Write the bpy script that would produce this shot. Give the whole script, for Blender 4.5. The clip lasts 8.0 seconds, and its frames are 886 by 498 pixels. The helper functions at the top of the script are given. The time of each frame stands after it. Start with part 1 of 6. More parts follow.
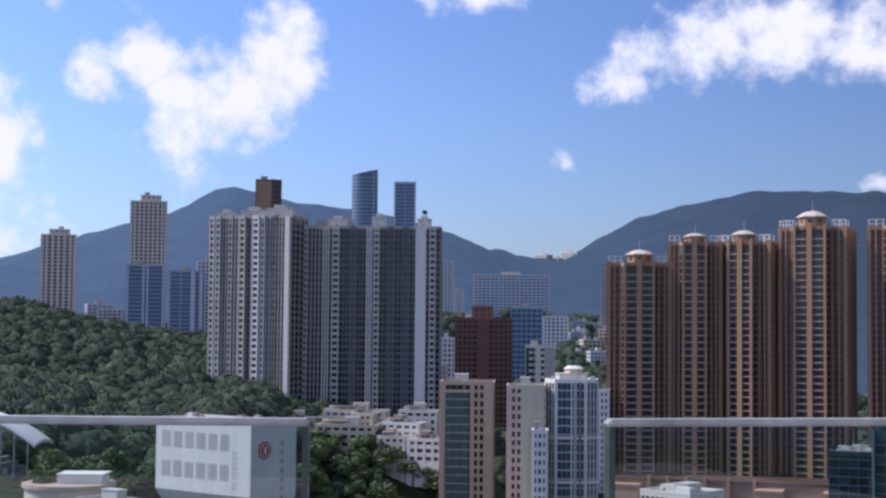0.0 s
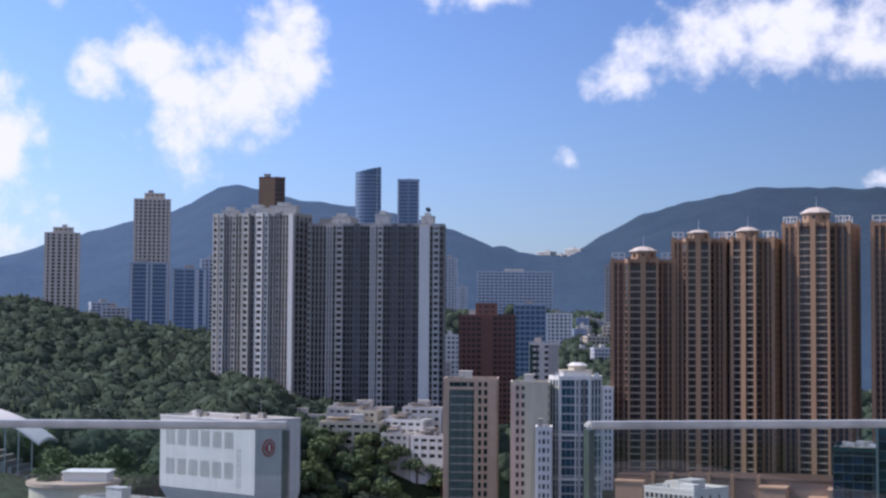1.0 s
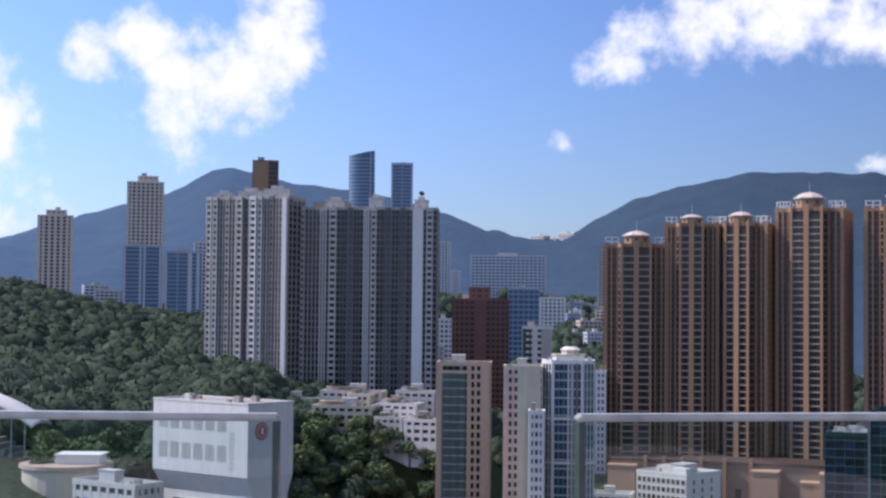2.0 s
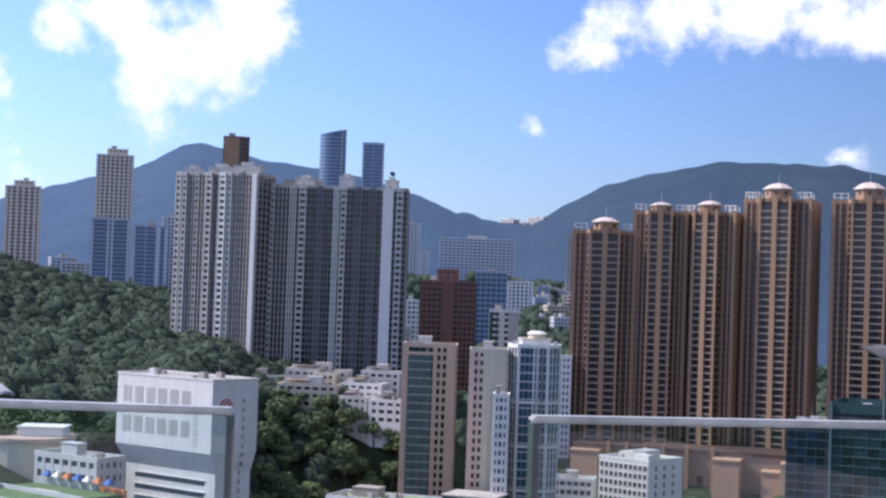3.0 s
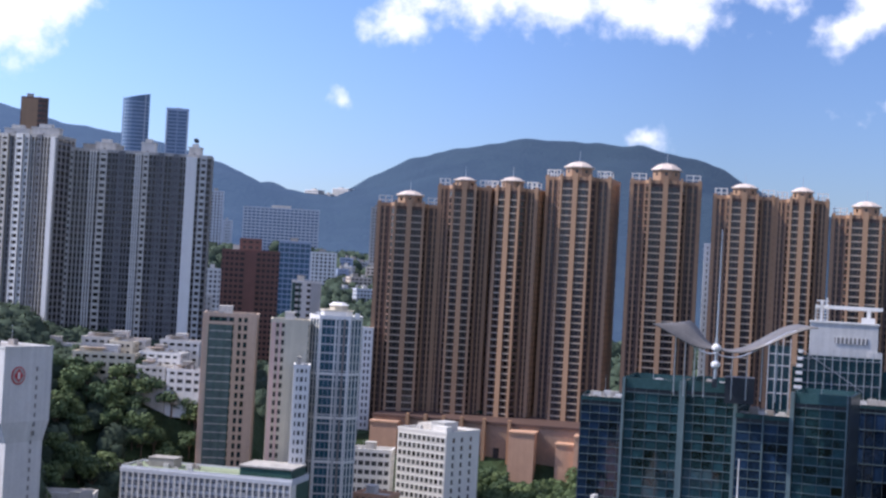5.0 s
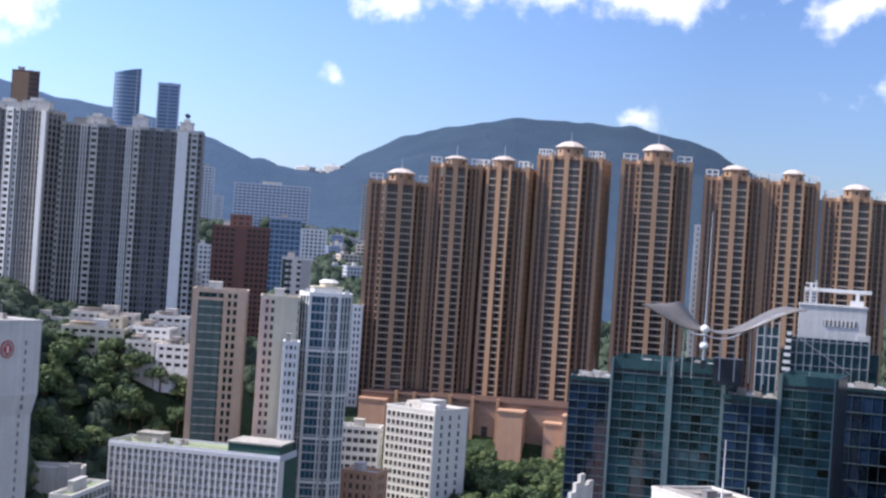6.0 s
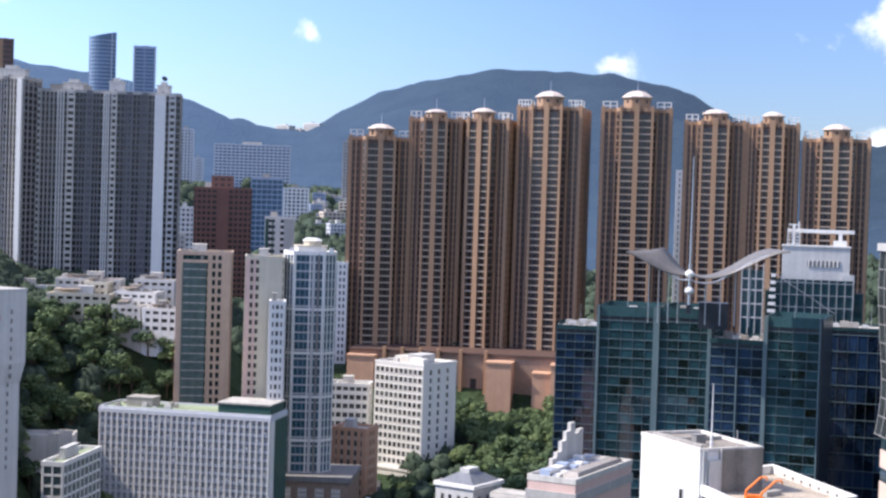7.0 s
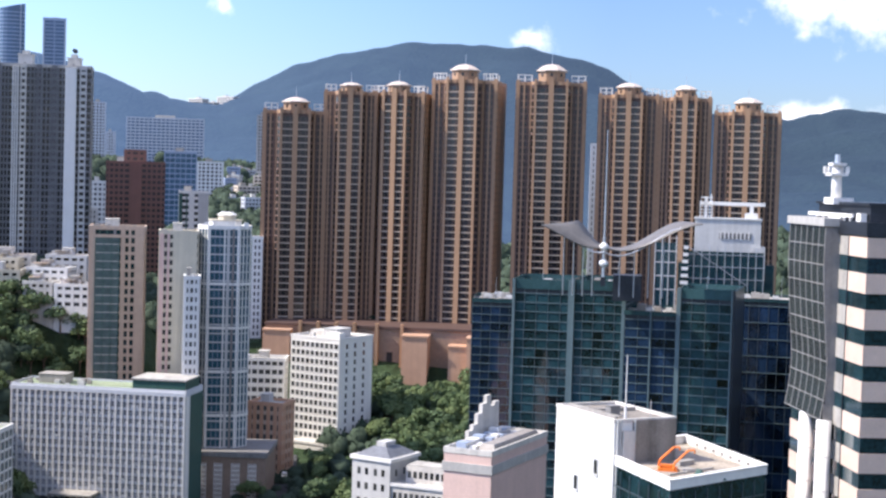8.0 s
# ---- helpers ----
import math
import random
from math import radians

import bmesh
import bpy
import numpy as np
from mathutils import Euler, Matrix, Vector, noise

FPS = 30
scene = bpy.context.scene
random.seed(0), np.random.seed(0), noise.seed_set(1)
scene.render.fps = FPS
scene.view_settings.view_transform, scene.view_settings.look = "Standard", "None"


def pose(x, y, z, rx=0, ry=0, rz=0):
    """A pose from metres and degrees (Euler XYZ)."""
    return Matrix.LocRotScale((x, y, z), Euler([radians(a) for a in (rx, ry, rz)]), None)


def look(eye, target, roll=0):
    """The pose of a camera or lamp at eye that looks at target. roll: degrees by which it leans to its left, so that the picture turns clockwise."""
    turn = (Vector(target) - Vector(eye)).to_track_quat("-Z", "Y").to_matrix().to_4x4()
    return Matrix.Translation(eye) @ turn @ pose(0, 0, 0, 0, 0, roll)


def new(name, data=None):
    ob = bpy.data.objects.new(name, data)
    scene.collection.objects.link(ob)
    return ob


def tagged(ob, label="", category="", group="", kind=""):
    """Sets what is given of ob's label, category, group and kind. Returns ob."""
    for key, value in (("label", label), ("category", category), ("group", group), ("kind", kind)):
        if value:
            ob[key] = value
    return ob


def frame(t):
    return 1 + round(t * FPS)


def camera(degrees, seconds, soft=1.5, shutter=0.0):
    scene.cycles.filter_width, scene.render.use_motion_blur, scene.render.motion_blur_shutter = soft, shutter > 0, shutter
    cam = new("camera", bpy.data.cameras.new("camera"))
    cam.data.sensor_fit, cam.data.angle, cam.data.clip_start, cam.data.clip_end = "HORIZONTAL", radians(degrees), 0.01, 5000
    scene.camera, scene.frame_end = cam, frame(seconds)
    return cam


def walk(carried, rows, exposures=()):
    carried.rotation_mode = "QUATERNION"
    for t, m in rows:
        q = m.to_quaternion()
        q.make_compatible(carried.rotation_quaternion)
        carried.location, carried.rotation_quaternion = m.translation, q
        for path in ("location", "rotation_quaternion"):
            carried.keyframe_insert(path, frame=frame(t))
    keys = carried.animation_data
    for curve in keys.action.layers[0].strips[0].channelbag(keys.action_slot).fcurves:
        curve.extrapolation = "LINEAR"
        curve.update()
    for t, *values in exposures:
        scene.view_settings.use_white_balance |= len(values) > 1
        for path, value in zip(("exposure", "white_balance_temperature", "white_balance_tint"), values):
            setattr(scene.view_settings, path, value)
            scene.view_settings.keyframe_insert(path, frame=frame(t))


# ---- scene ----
cam = camera(32.5, 8.0, soft=2.5)
EYE = 120.0
PATH = [  # seconds, x, z above EYE, yaw, pitch, roll
    (0.0, 0.000, 0.000, -0.001, 3.075, -0.533),
    (0.5, 0.001, 0.000, -0.322, 3.064, -0.611),
    (1.0, 0.016, 0.004, 0.141, 2.967, -0.395),
    (1.5, 0.017, 0.008, -0.096, 3.139, -0.388),
    (2.8, 0.021, 0.017, -0.686, 0.787, -1.460),
    (3.0, 0.024, 0.021, -1.329, 1.690, -2.028),
    (3.5, 0.052, 0.025, -4.598, 1.668, -2.589),
    (4.0, 0.074, 0.032, -6.939, 1.800, -3.094),
    (4.5, 0.099, 0.047, -8.712, 2.074, -3.245),
    (4.7, 0.108, 0.082, -8.610, 1.655, -2.990),
    (5.8, 0.160, 0.150, -9.343, 0.199, -3.977),
    (6.0, 0.170, 0.165, -9.103, 0.150, -3.829),
    (6.5, 0.190, 0.190, -8.314, -0.525, -2.854),
    (7.0, 0.200, 0.205, -9.746, -1.557, -1.820),
    (7.5, 0.210, 0.210, -11.900, -2.343, -1.448),
    (8.0, 0.220, 0.215, -12.927, -2.456, -1.686),
]
EXPOSURE = [(0.0, -0.05, 6250, 18), (1.7, -0.03, 6250, 18), (2.8, 0.45, 6250, 18), (3.0, 0.31, 6200, 18), (3.5, 0.15, 6200, 18), (4.5, 0.27, 6150, 18), (6.0, 0.55, 6400, 15), (7.0, 0.73, 6500, 14), (8.0, 0.82, 6550, 13)]
walk(cam, [(t, pose(x, 0, EYE + z, 90 + p, r, a)) for t, x, z, a, p, r in PATH], EXPOSURE)

# ---- light ----
SUN_AZ, SUN_EL = -82.0, 45.0   # degrees right of +y, degrees up
sky_world = bpy.data.worlds.new("sky")
scene.world = sky_world
sky_world.use_nodes = True


def build_sky(world):
    nt = world.node_tree
    n, link = nt.nodes, nt.links.new
    n.clear()

    def math_node(op, a, b=None, c=None, clamp=False):
        m = n.new("ShaderNodeMath")
        m.operation, m.use_clamp = op, clamp
        for i, v in enumerate((a, b, c)):
            if v is None:
                continue
            if isinstance(v, (int, float)):
                m.inputs[i].default_value = v
            else:
                link(v, m.inputs[i])
        return m.outputs[0]

    tc = n.new("ShaderNodeTexCoord")
    sep = n.new("ShaderNodeSeparateXYZ")
    link(tc.outputs["Generated"], sep.inputs[0])
    big = n.new("ShaderNodeTexNoise")
    big.inputs["Scale"].default_value, big.inputs["Detail"].default_value = 38.0, 10.0
    big.inputs["Roughness"].default_value = 0.58
    link(tc.outputs["Generated"], big.inputs["Vector"])
    warp = n.new("ShaderNodeTexNoise")
    warp.inputs["Scale"].default_value, warp.inputs["Detail"].default_value = 14.0, 3.0
    link(tc.outputs["Generated"], warp.inputs["Vector"])
    wsep = n.new("ShaderNodeSeparateColor")
    link(warp.outputs["Color"], wsep.inputs[0])
    az = math_node("MULTIPLY", math_node("ARCTAN2", sep.outputs[0], sep.outputs[1]), 57.2958)
    el = math_node("MULTIPLY", math_node("ARCSINE", sep.outputs[2]), 57.2958)
    az = math_node("ADD", az, math_node("MULTIPLY", math_node("SUBTRACT", wsep.outputs[0], 0.5), 1.8))
    el = math_node("ADD", el, math_node("MULTIPLY", math_node("SUBTRACT", wsep.outputs[1], 0.5), 1.4))
    clouds = (  # azimuth, elevation, half width, half height (degrees), weight
        (-12.7, 9.2, 1.17, 1.04, 1), (-11.2, 9.7, 1.43, 1.17, 1.1), (-10.1, 8.3, 1.69, 1.95, 1), (-9.9, 6.7, 1.43, 1.30, 0.7), (-8.3, 8.6, 2.34, 1.95, 1.1),
        (-6.7, 9.6, 1.69, 2.08, 1.1), (-6.2, 10.9, 1.17, 1.56, 1), (-16.6, 6.6, 1.56, 2.47, 1), (-16.6, 2.8, 3.12, 0.91, 0.7), (1.5, 12.5, 1.82, 0.78, 0.9),
        (6.6, 9.5, 1.17, 1.04, 0.9), (8.6, 10.2, 2.47, 1.30, 1), (12.4, 10.8, 3.90, 1.95, 1.1), (16, 10.8, 3.64, 1.82, 1.1), (19.6, 11.8, 3.90, 1.69, 1),
        (23.2, 9.6, 1.30, 0.91, 0.9), (24.6, 10.7, 1.95, 1.56, 1), (4.6, 6.3, 0.52, 0.44, 0.75), (15.9, 5.6, 1.0, 0.40, 0.66),
        (28.6, 6.9, 3.90, 1.30, 0.9), (26.6, 3, 2.60, 0.65, 0.7), (-14, 13, 3.90, 1.04, 0.5))
    density = None
    for a, e, sa, se, wt in clouds:
        dx = math_node("DIVIDE", math_node("SUBTRACT", az, a), sa)
        dy = math_node("DIVIDE", math_node("SUBTRACT", el, e), se)
        rr = math_node("SQRT", math_node("ADD", math_node("MULTIPLY", dx, dx), math_node("MULTIPLY", dy, dy)))
        blob = math_node("MULTIPLY", math_node("SUBTRACT", 1.25, rr), wt)
        density = blob if density is None else math_node("MAXIMUM", density, blob)
    density = math_node("MINIMUM", math_node("MAXIMUM", density, -0.6), 0.9)
    # unseen broken cloud added overhead and behind, as neutral fill light
    fill_cover = n.new("ShaderNodeMapRange")
    fill_cover.inputs["From Min"].default_value, fill_cover.inputs["From Max"].default_value = 14.0, 24.0
    fill_cover.inputs["To Min"].default_value, fill_cover.inputs["To Max"].default_value = -0.6, 0.36
    link(math_node("MAXIMUM", el, math_node("MULTIPLY", math_node("ABSOLUTE", az), 0.3)), fill_cover.inputs["Value"])
    density = math_node("MAXIMUM", density, fill_cover.outputs[0])
    dens = math_node("ADD", density, math_node("MULTIPLY", math_node("SUBTRACT", big.outputs["Fac"], 0.53), 2.7))
    ramp = n.new("ShaderNodeMapRange")
    ramp.interpolation_type = "SMOOTHSTEP"
    ramp.inputs["From Min"].default_value, ramp.inputs["From Max"].default_value = -0.05, 1.0
    link(dens, ramp.inputs["Value"])
    sky = n.new("ShaderNodeTexSky")
    sky.sky_type, sky.sun_disc = "NISHITA", False
    sky.sun_elevation, sky.sun_rotation = radians(SUN_EL), radians(SUN_AZ)
    sky.altitude, sky.air_density, sky.dust_density, sky.ozone_density = 0, 1.1, 0.7, 4.5
    scale = n.new("ShaderNodeVectorMath")
    scale.operation = "MULTIPLY"
    scale.inputs[1].default_value = (0.80 * SKY, 0.91 * SKY, 1.22 * SKY)
    link(sky.outputs[0], scale.inputs[0])
    # hazy air: brighter towards the sun, deeper blue away from it
    toward = math_node("ADD", math_node("MULTIPLY", sep.outputs[0], math.sin(radians(SUN_AZ))), math_node("MULTIPLY", sep.outputs[1], math.cos(radians(SUN_AZ))))
    glow = math_node("MINIMUM", math_node("MAXIMUM", math_node("MULTIPLY_ADD", toward, 0.95, 0.88), 0.7), 1.5)
    bright = n.new("ShaderNodeVectorMath")
    bright.operation = "SCALE"
    link(scale.outputs[0], bright.inputs[0])
    link(glow, bright.inputs["Scale"])
    mix = n.new("ShaderNodeMix")
    mix.data_type = "RGBA"
    link(ramp.outputs[0], mix.inputs["Factor"])
    link(bright.outputs[0], mix.inputs["A"])
    mix.inputs["B"].default_value = (0.95, 0.98, 1.08, 1)
    bg = n.new("ShaderNodeBackground")
    link(mix.outputs["Result"], bg.inputs["Color"])
    out = n.new("ShaderNodeOutputWorld")
    link(bg.outputs[0], out.inputs["Surface"])


SKY = 0.128
build_sky(sky_world)
sun = new("sun", bpy.data.lights.new("sun", "SUN"))
sun.data.energy, sun.data.angle, sun.data.color = 4.5, radians(0.55), (1.0, 0.93, 0.82)
_a, _e = radians(SUN_AZ), radians(SUN_EL)
sun.matrix_world = look((200 * math.sin(_a), 200 * math.cos(_a), 400), (0, 0, 400 - 200 * math.tan(_e)))


# ---- materials ----
def mat(name, col, rough=0.75, var=0.16, size=4.0, bump=0.0, metal=0.0, streak=0.0, rnd=0.0, island=False, spec=0.4):
    """A surface with broad patches, fine grain and, where streak > 0, rain streaks; size: metres of the broad patches."""
    m = bpy.data.materials.new(name)
    m.use_nodes = True
    nt = m.node_tree
    n, link = nt.nodes, nt.links.new
    p = n["Principled BSDF"]
    p.inputs["Roughness"].default_value, p.inputs["Metallic"].default_value = rough, metal
    p.inputs["Specular IOR Level"].default_value = spec
    geo = n.new("ShaderNodeNewGeometry")
    a, b = n.new("ShaderNodeTexNoise"), n.new("ShaderNodeTexNoise")
    a.inputs["Scale"].default_value, a.inputs["Detail"].default_value = 1.0 / size, 4.0
    b.inputs["Scale"].default_value, b.inputs["Detail"].default_value = 9.0 / size, 3.0
    link(geo.outputs["Position"], a.inputs["Vector"])
    link(geo.outputs["Position"], b.inputs["Vector"])
    add = n.new("ShaderNodeMath")
    add.operation = "ADD"
    link(a.outputs["Fac"], add.inputs[0])
    link(b.outputs["Fac"], add.inputs[1])
    last = add.outputs[0]
    span = 2.0
    if streak:
        mp = n.new("ShaderNodeMapping")
        mp.inputs["Scale"].default_value = (0.9, 0.9, 0.035)
        link(geo.outputs["Position"], mp.inputs["Vector"])
        s = n.new("ShaderNodeTexNoise")
        s.inputs["Scale"].default_value, s.inputs["Detail"].default_value = 1.0, 5.0
        link(mp.outputs[0], s.inputs["Vector"])
        sa = n.new("ShaderNodeMath")
        sa.operation = "MULTIPLY_ADD"
        link(s.outputs["Fac"], sa.inputs[0])
        sa.inputs[1].default_value = streak
        link(last, sa.inputs[2])
        last, span = sa.outputs[0], 2.0 + streak
    if rnd:
        info = n.new("ShaderNodeObjectInfo")
        source = geo.outputs["Random Per Island"] if island else info.outputs["Random"]
        ra = n.new("ShaderNodeMath")
        ra.operation = "MULTIPLY_ADD"
        link(source, ra.inputs[0])
        ra.inputs[1].default_value = rnd
        link(last, ra.inputs[2])
        last, span = ra.outputs[0], span + rnd
    mr = n.new("ShaderNodeMapRange")
    mr.inputs["From Min"].default_value, mr.inputs["From Max"].default_value = span * 0.25, span * 0.75
    mr.inputs["To Min"].default_value, mr.inputs["To Max"].default_value = 1 - 1.6 * var, 1 + 1.2 * var
    link(last, mr.inputs["Value"])
    sc = n.new("ShaderNodeVectorMath")
    sc.operation = "SCALE"
    sc.inputs[0].default_value = col
    link(mr.outputs[0], sc.inputs["Scale"])
    link(sc.outputs[0], p.inputs["Base Color"])
    if bump:
        bp = n.new("ShaderNodeBump")
        bp.inputs["Strength"].default_value, bp.inputs["Distance"].default_value = 1.0, bump
        link(b.outputs["Fac"], bp.inputs["Height"])
        link(bp.outputs[0], p.inputs["Normal"])
    return m


def glazing(name, col, rough=0.06, var=0.5, size=6.0, metal=0.0, wave=0.0):
    """Dark reflecting window glass: rooms of differing brightness behind it, slightly uneven panes."""
    m = mat(name, col, rough, var, size, 0.0, metal, 0, 0.8, False, 0.5)
    if wave:
        nt = m.node_tree
        w = nt.nodes.new("ShaderNodeTexNoise")
        w.inputs["Scale"].default_value = 0.35
        g = nt.nodes.new("ShaderNodeNewGeometry")
        nt.links.new(g.outputs["Position"], w.inputs["Vector"])
        bp = nt.nodes.new("ShaderNodeBump")
        bp.inputs["Strength"].default_value, bp.inputs["Distance"].default_value = 0.6, wave
        nt.links.new(w.outputs["Fac"], bp.inputs["Height"])
        nt.links.new(bp.outputs[0], nt.nodes["Principled BSDF"].inputs["Normal"])
    return m


WHITE = mat("white_paint", (0.74, 0.72, 0.68), 0.7, 0.10, 5, streak=1.2)
OFFWHITE = mat("weathered_white_paint", (0.57, 0.54, 0.49), 0.8, 0.24, 5, streak=2.0)
LIGHT_GREY = mat("light_grey_render", (0.50, 0.495, 0.48), 0.8, 0.16, 5, streak=1.5)
MID_GREY = mat("grey_tile", (0.40, 0.385, 0.36), 0.7, 0.22, 4, streak=1.5)
DARK_GREY = mat("dark_grey_tile", (0.22, 0.21, 0.20), 0.65, 0.3, 4, streak=1.5)
SLAB_DARK = mat("dark_slate_tile", (0.165, 0.165, 0.170), 0.6, 0.3, 4, streak=1.5)
TAN = mat("tan_tile", (0.375, 0.228, 0.135), 0.6, 0.14, 4, streak=1.2)
BROWN = mat("brown_tile", (0.100, 0.061, 0.050), 0.6, 0.18, 4, streak=1.2)
BROWN_BAND = mat("brown_spandrel_tile", (0.140, 0.086, 0.066), 0.6, 0.16, 4, streak=1.0)
BALCONY = mat("balcony_slab_paint", (0.46, 0.39, 0.31), 0.7, 0.14, 3)
ORANGE = mat("orange_render", (0.54, 0.32, 0.21), 0.75, 0.14, 4, streak=1.0)
CREAM_ROOF = mat("cream_metal_roof", (0.62, 0.52, 0.44), 0.5, 0.14, 2)
BEIGE = mat("beige_tile", (0.50, 0.375, 0.285), 0.7, 0.16, 4, streak=1.5)
PALE_BEIGE = mat("pale_beige_tile", (0.58, 0.52, 0.40), 0.7, 0.14, 4, streak=1.5)
PINK = mat("pink_tile", (0.62, 0.44, 0.38), 0.7, 0.12, 4, streak=1.0)
REDBROWN = mat("red_brown_tile", (0.20, 0.095, 0.075), 0.65, 0.18, 4, streak=1.2)
GREEN_TILE = mat("green_tile", (0.035, 0.095, 0.078), 0.5, 0.2, 3, streak=1.0)
CONCRETE = mat("concrete", (0.34, 0.32, 0.29), 0.9, 0.3, 3, 0.02, streak=1.0)
ROOF = mat("roof_screed", (0.42, 0.40, 0.36), 0.9, 0.35, 3)
ROOF_GREEN = mat("mossy_green_roof", (0.26, 0.31, 0.20), 0.9, 0.35, 4)
STEEL = mat("galvanised_steel", (0.55, 0.56, 0.57), 0.35, 0.15, 0.5, metal=0.8)
DARK_METAL = mat("dark_metal", (0.03, 0.035, 0.045), 0.3, 0.3, 3, metal=0.3)
SHEET = mat("corrugated_sheet", (0.31, 0.28, 0.25), 0.45, 0.25, 1.5)
WING_SHEET = mat("weathered_wing_sheet", (0.19, 0.175, 0.16), 0.5, 0.25, 2, metal=0.3, streak=1.0)
ORANGE_STEEL = mat("orange_steel", (0.80, 0.20, 0.03), 0.5, 0.1, 0.6)
RED = mat("red_enamel", (0.50, 0.04, 0.05), 0.5, 0.1, 1)
STRIPE_CREAM = mat("cream_granite", (0.62, 0.465, 0.375), 0.45, 0.12, 1.5, rnd=0.5)
ASPHALT = mat("asphalt", (0.06, 0.06, 0.062), 0.9, 0.25, 3)
SLATE = mat("slate", (0.16, 0.17, 0.19), 0.6, 0.3, 1.5)
BROWN_STONE = mat("brown_stone", (0.28, 0.20, 0.15), 0.7, 0.2, 2)
# Far colours with distance haze put in, paler or bluer; reused on nearer parts.
HAZY_WHITE = mat("haze_tinted_white_paint", (0.55, 0.57, 0.60), 0.8, 0.1, 6, streak=1.2)
HAZY_BLUE = mat("haze_tinted_blue_grey_panel", (0.33, 0.39, 0.50), 0.5, 0.14, 8, streak=1.0)
HAZY_BEIGE = mat("haze_paled_beige_tile", (0.60, 0.52, 0.44), 0.75, 0.12, 6, streak=1.2)
LAWN = mat("sports_turf", (0.10, 0.17, 0.06), 0.95, 0.25, 5)
PARASOL = mat("orange_canvas", (0.62, 0.20, 0.07), 0.8, 0.15, 2)
BLUE_CANVAS = mat("blue_canvas", (0.06, 0.14, 0.42), 0.8, 0.15, 2)
BARK = mat("bark", (0.12, 0.085, 0.06), 0.95, 0.3, 0.5)
LEAF = [mat("leaves_%d" % i, c, 0.7, 0.32, 3.0, rnd=0.5, island=True, spec=0.25) for i, c in
        enumerate(((0.098, 0.145, 0.060), (0.080, 0.125, 0.058), (0.120, 0.165, 0.066)))]
FOREST = mat("forest_canopy", (0.050, 0.074, 0.050), 0.9, 0.34, 24.0, rnd=0.10, island=True, spec=0.2)
GROUND = mat("wooded_ground", (0.036, 0.058, 0.028), 0.95, 0.40, 40.0, 3.0, spec=0.1)
HILLS = mat("far_hills_haze_glow", (0.012, 0.020, 0.018), 0.95, 0.40, 60.0, 4.0, spec=0.1)
# Distance haze painted as blue emission, stronger on the sunward left.
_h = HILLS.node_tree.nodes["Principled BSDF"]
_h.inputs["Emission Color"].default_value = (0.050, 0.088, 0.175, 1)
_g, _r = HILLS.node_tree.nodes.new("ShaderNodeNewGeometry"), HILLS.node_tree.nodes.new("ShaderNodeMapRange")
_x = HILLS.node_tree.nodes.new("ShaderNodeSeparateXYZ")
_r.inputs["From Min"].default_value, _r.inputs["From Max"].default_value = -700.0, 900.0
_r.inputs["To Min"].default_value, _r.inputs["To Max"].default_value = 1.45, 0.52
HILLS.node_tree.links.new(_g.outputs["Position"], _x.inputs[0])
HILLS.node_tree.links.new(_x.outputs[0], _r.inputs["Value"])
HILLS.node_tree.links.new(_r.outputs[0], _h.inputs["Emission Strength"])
GLASS = glazing("window_glass", (0.065, 0.068, 0.068), 0.08, 0.8, 2.5)
GLASS_BLUE = glazing("blue_window_glass", (0.06, 0.13, 0.19), 0.08, 0.6, 3.0)
GLASS_TEAL = glazing("teal_curtain_glass", (0.014, 0.042, 0.052), 0.05, 0.8, 4.0, 0.0, 0.0)
GLASS_SKY = glazing("pale_blue_bay_glass", (0.026, 0.072, 0.100), 0.05, 0.8, 4.0, 0.0, 0.0)
GLASS_NAVY = glazing("navy_curtain_glass", (0.011, 0.026, 0.055), 0.05, 0.8, 4.0, 0.0, 0.05)
GLASS_BROWN = glazing("bronze_window_glass", (0.036, 0.033, 0.034), 0.12, 0.7, 2.5)
GLASS_GREY = glazing("grey_green_bay_glass", (0.060, 0.085, 0.084), 0.1, 0.8, 2.5)
INSTITUTION = mat("pale_institution_paint", (0.62, 0.605, 0.58), 0.75, 0.14, 5, streak=1.4)
BAY_GLASS = mat("dark_bay_glass", (0.022, 0.030, 0.030), 0.25, 0.6, 3.0, spec=0.25)
DIRTY = mat("dirty_concrete", (0.24, 0.215, 0.185), 0.95, 0.45, 1.6, 0.02, streak=2.0)
DIRTY_ROOF = mat("stained_roof_screed", (0.36, 0.31, 0.25), 0.95, 0.5, 2.2, 0.02)
BLINDS = glazing("glass_with_pale_blinds", (0.12, 0.13, 0.145), 0.15, 0.9, 2.0)
# Light blue base colour carries the distance haze on far glass towers.
GLASS_HAZY = glazing("haze_blue_tower_glass", (0.10, 0.17, 0.26), 0.18, 0.2, 14)


# ---- building kit ----
def box(bm, x0, x1, y0, y1, z0, z1):
    v = [bm.verts.new((x, y, z)) for z in (z0, z1) for x, y in ((x0, y0), (x1, y0), (x1, y1), (x0, y1))]
    for f in ((3, 2, 1, 0), (4, 5, 6, 7), (0, 1, 5, 4), (1, 2, 6, 5), (2, 3, 7, 6), (3, 0, 4, 7)):
        bm.faces.new([v[i] for i in f])
    return v


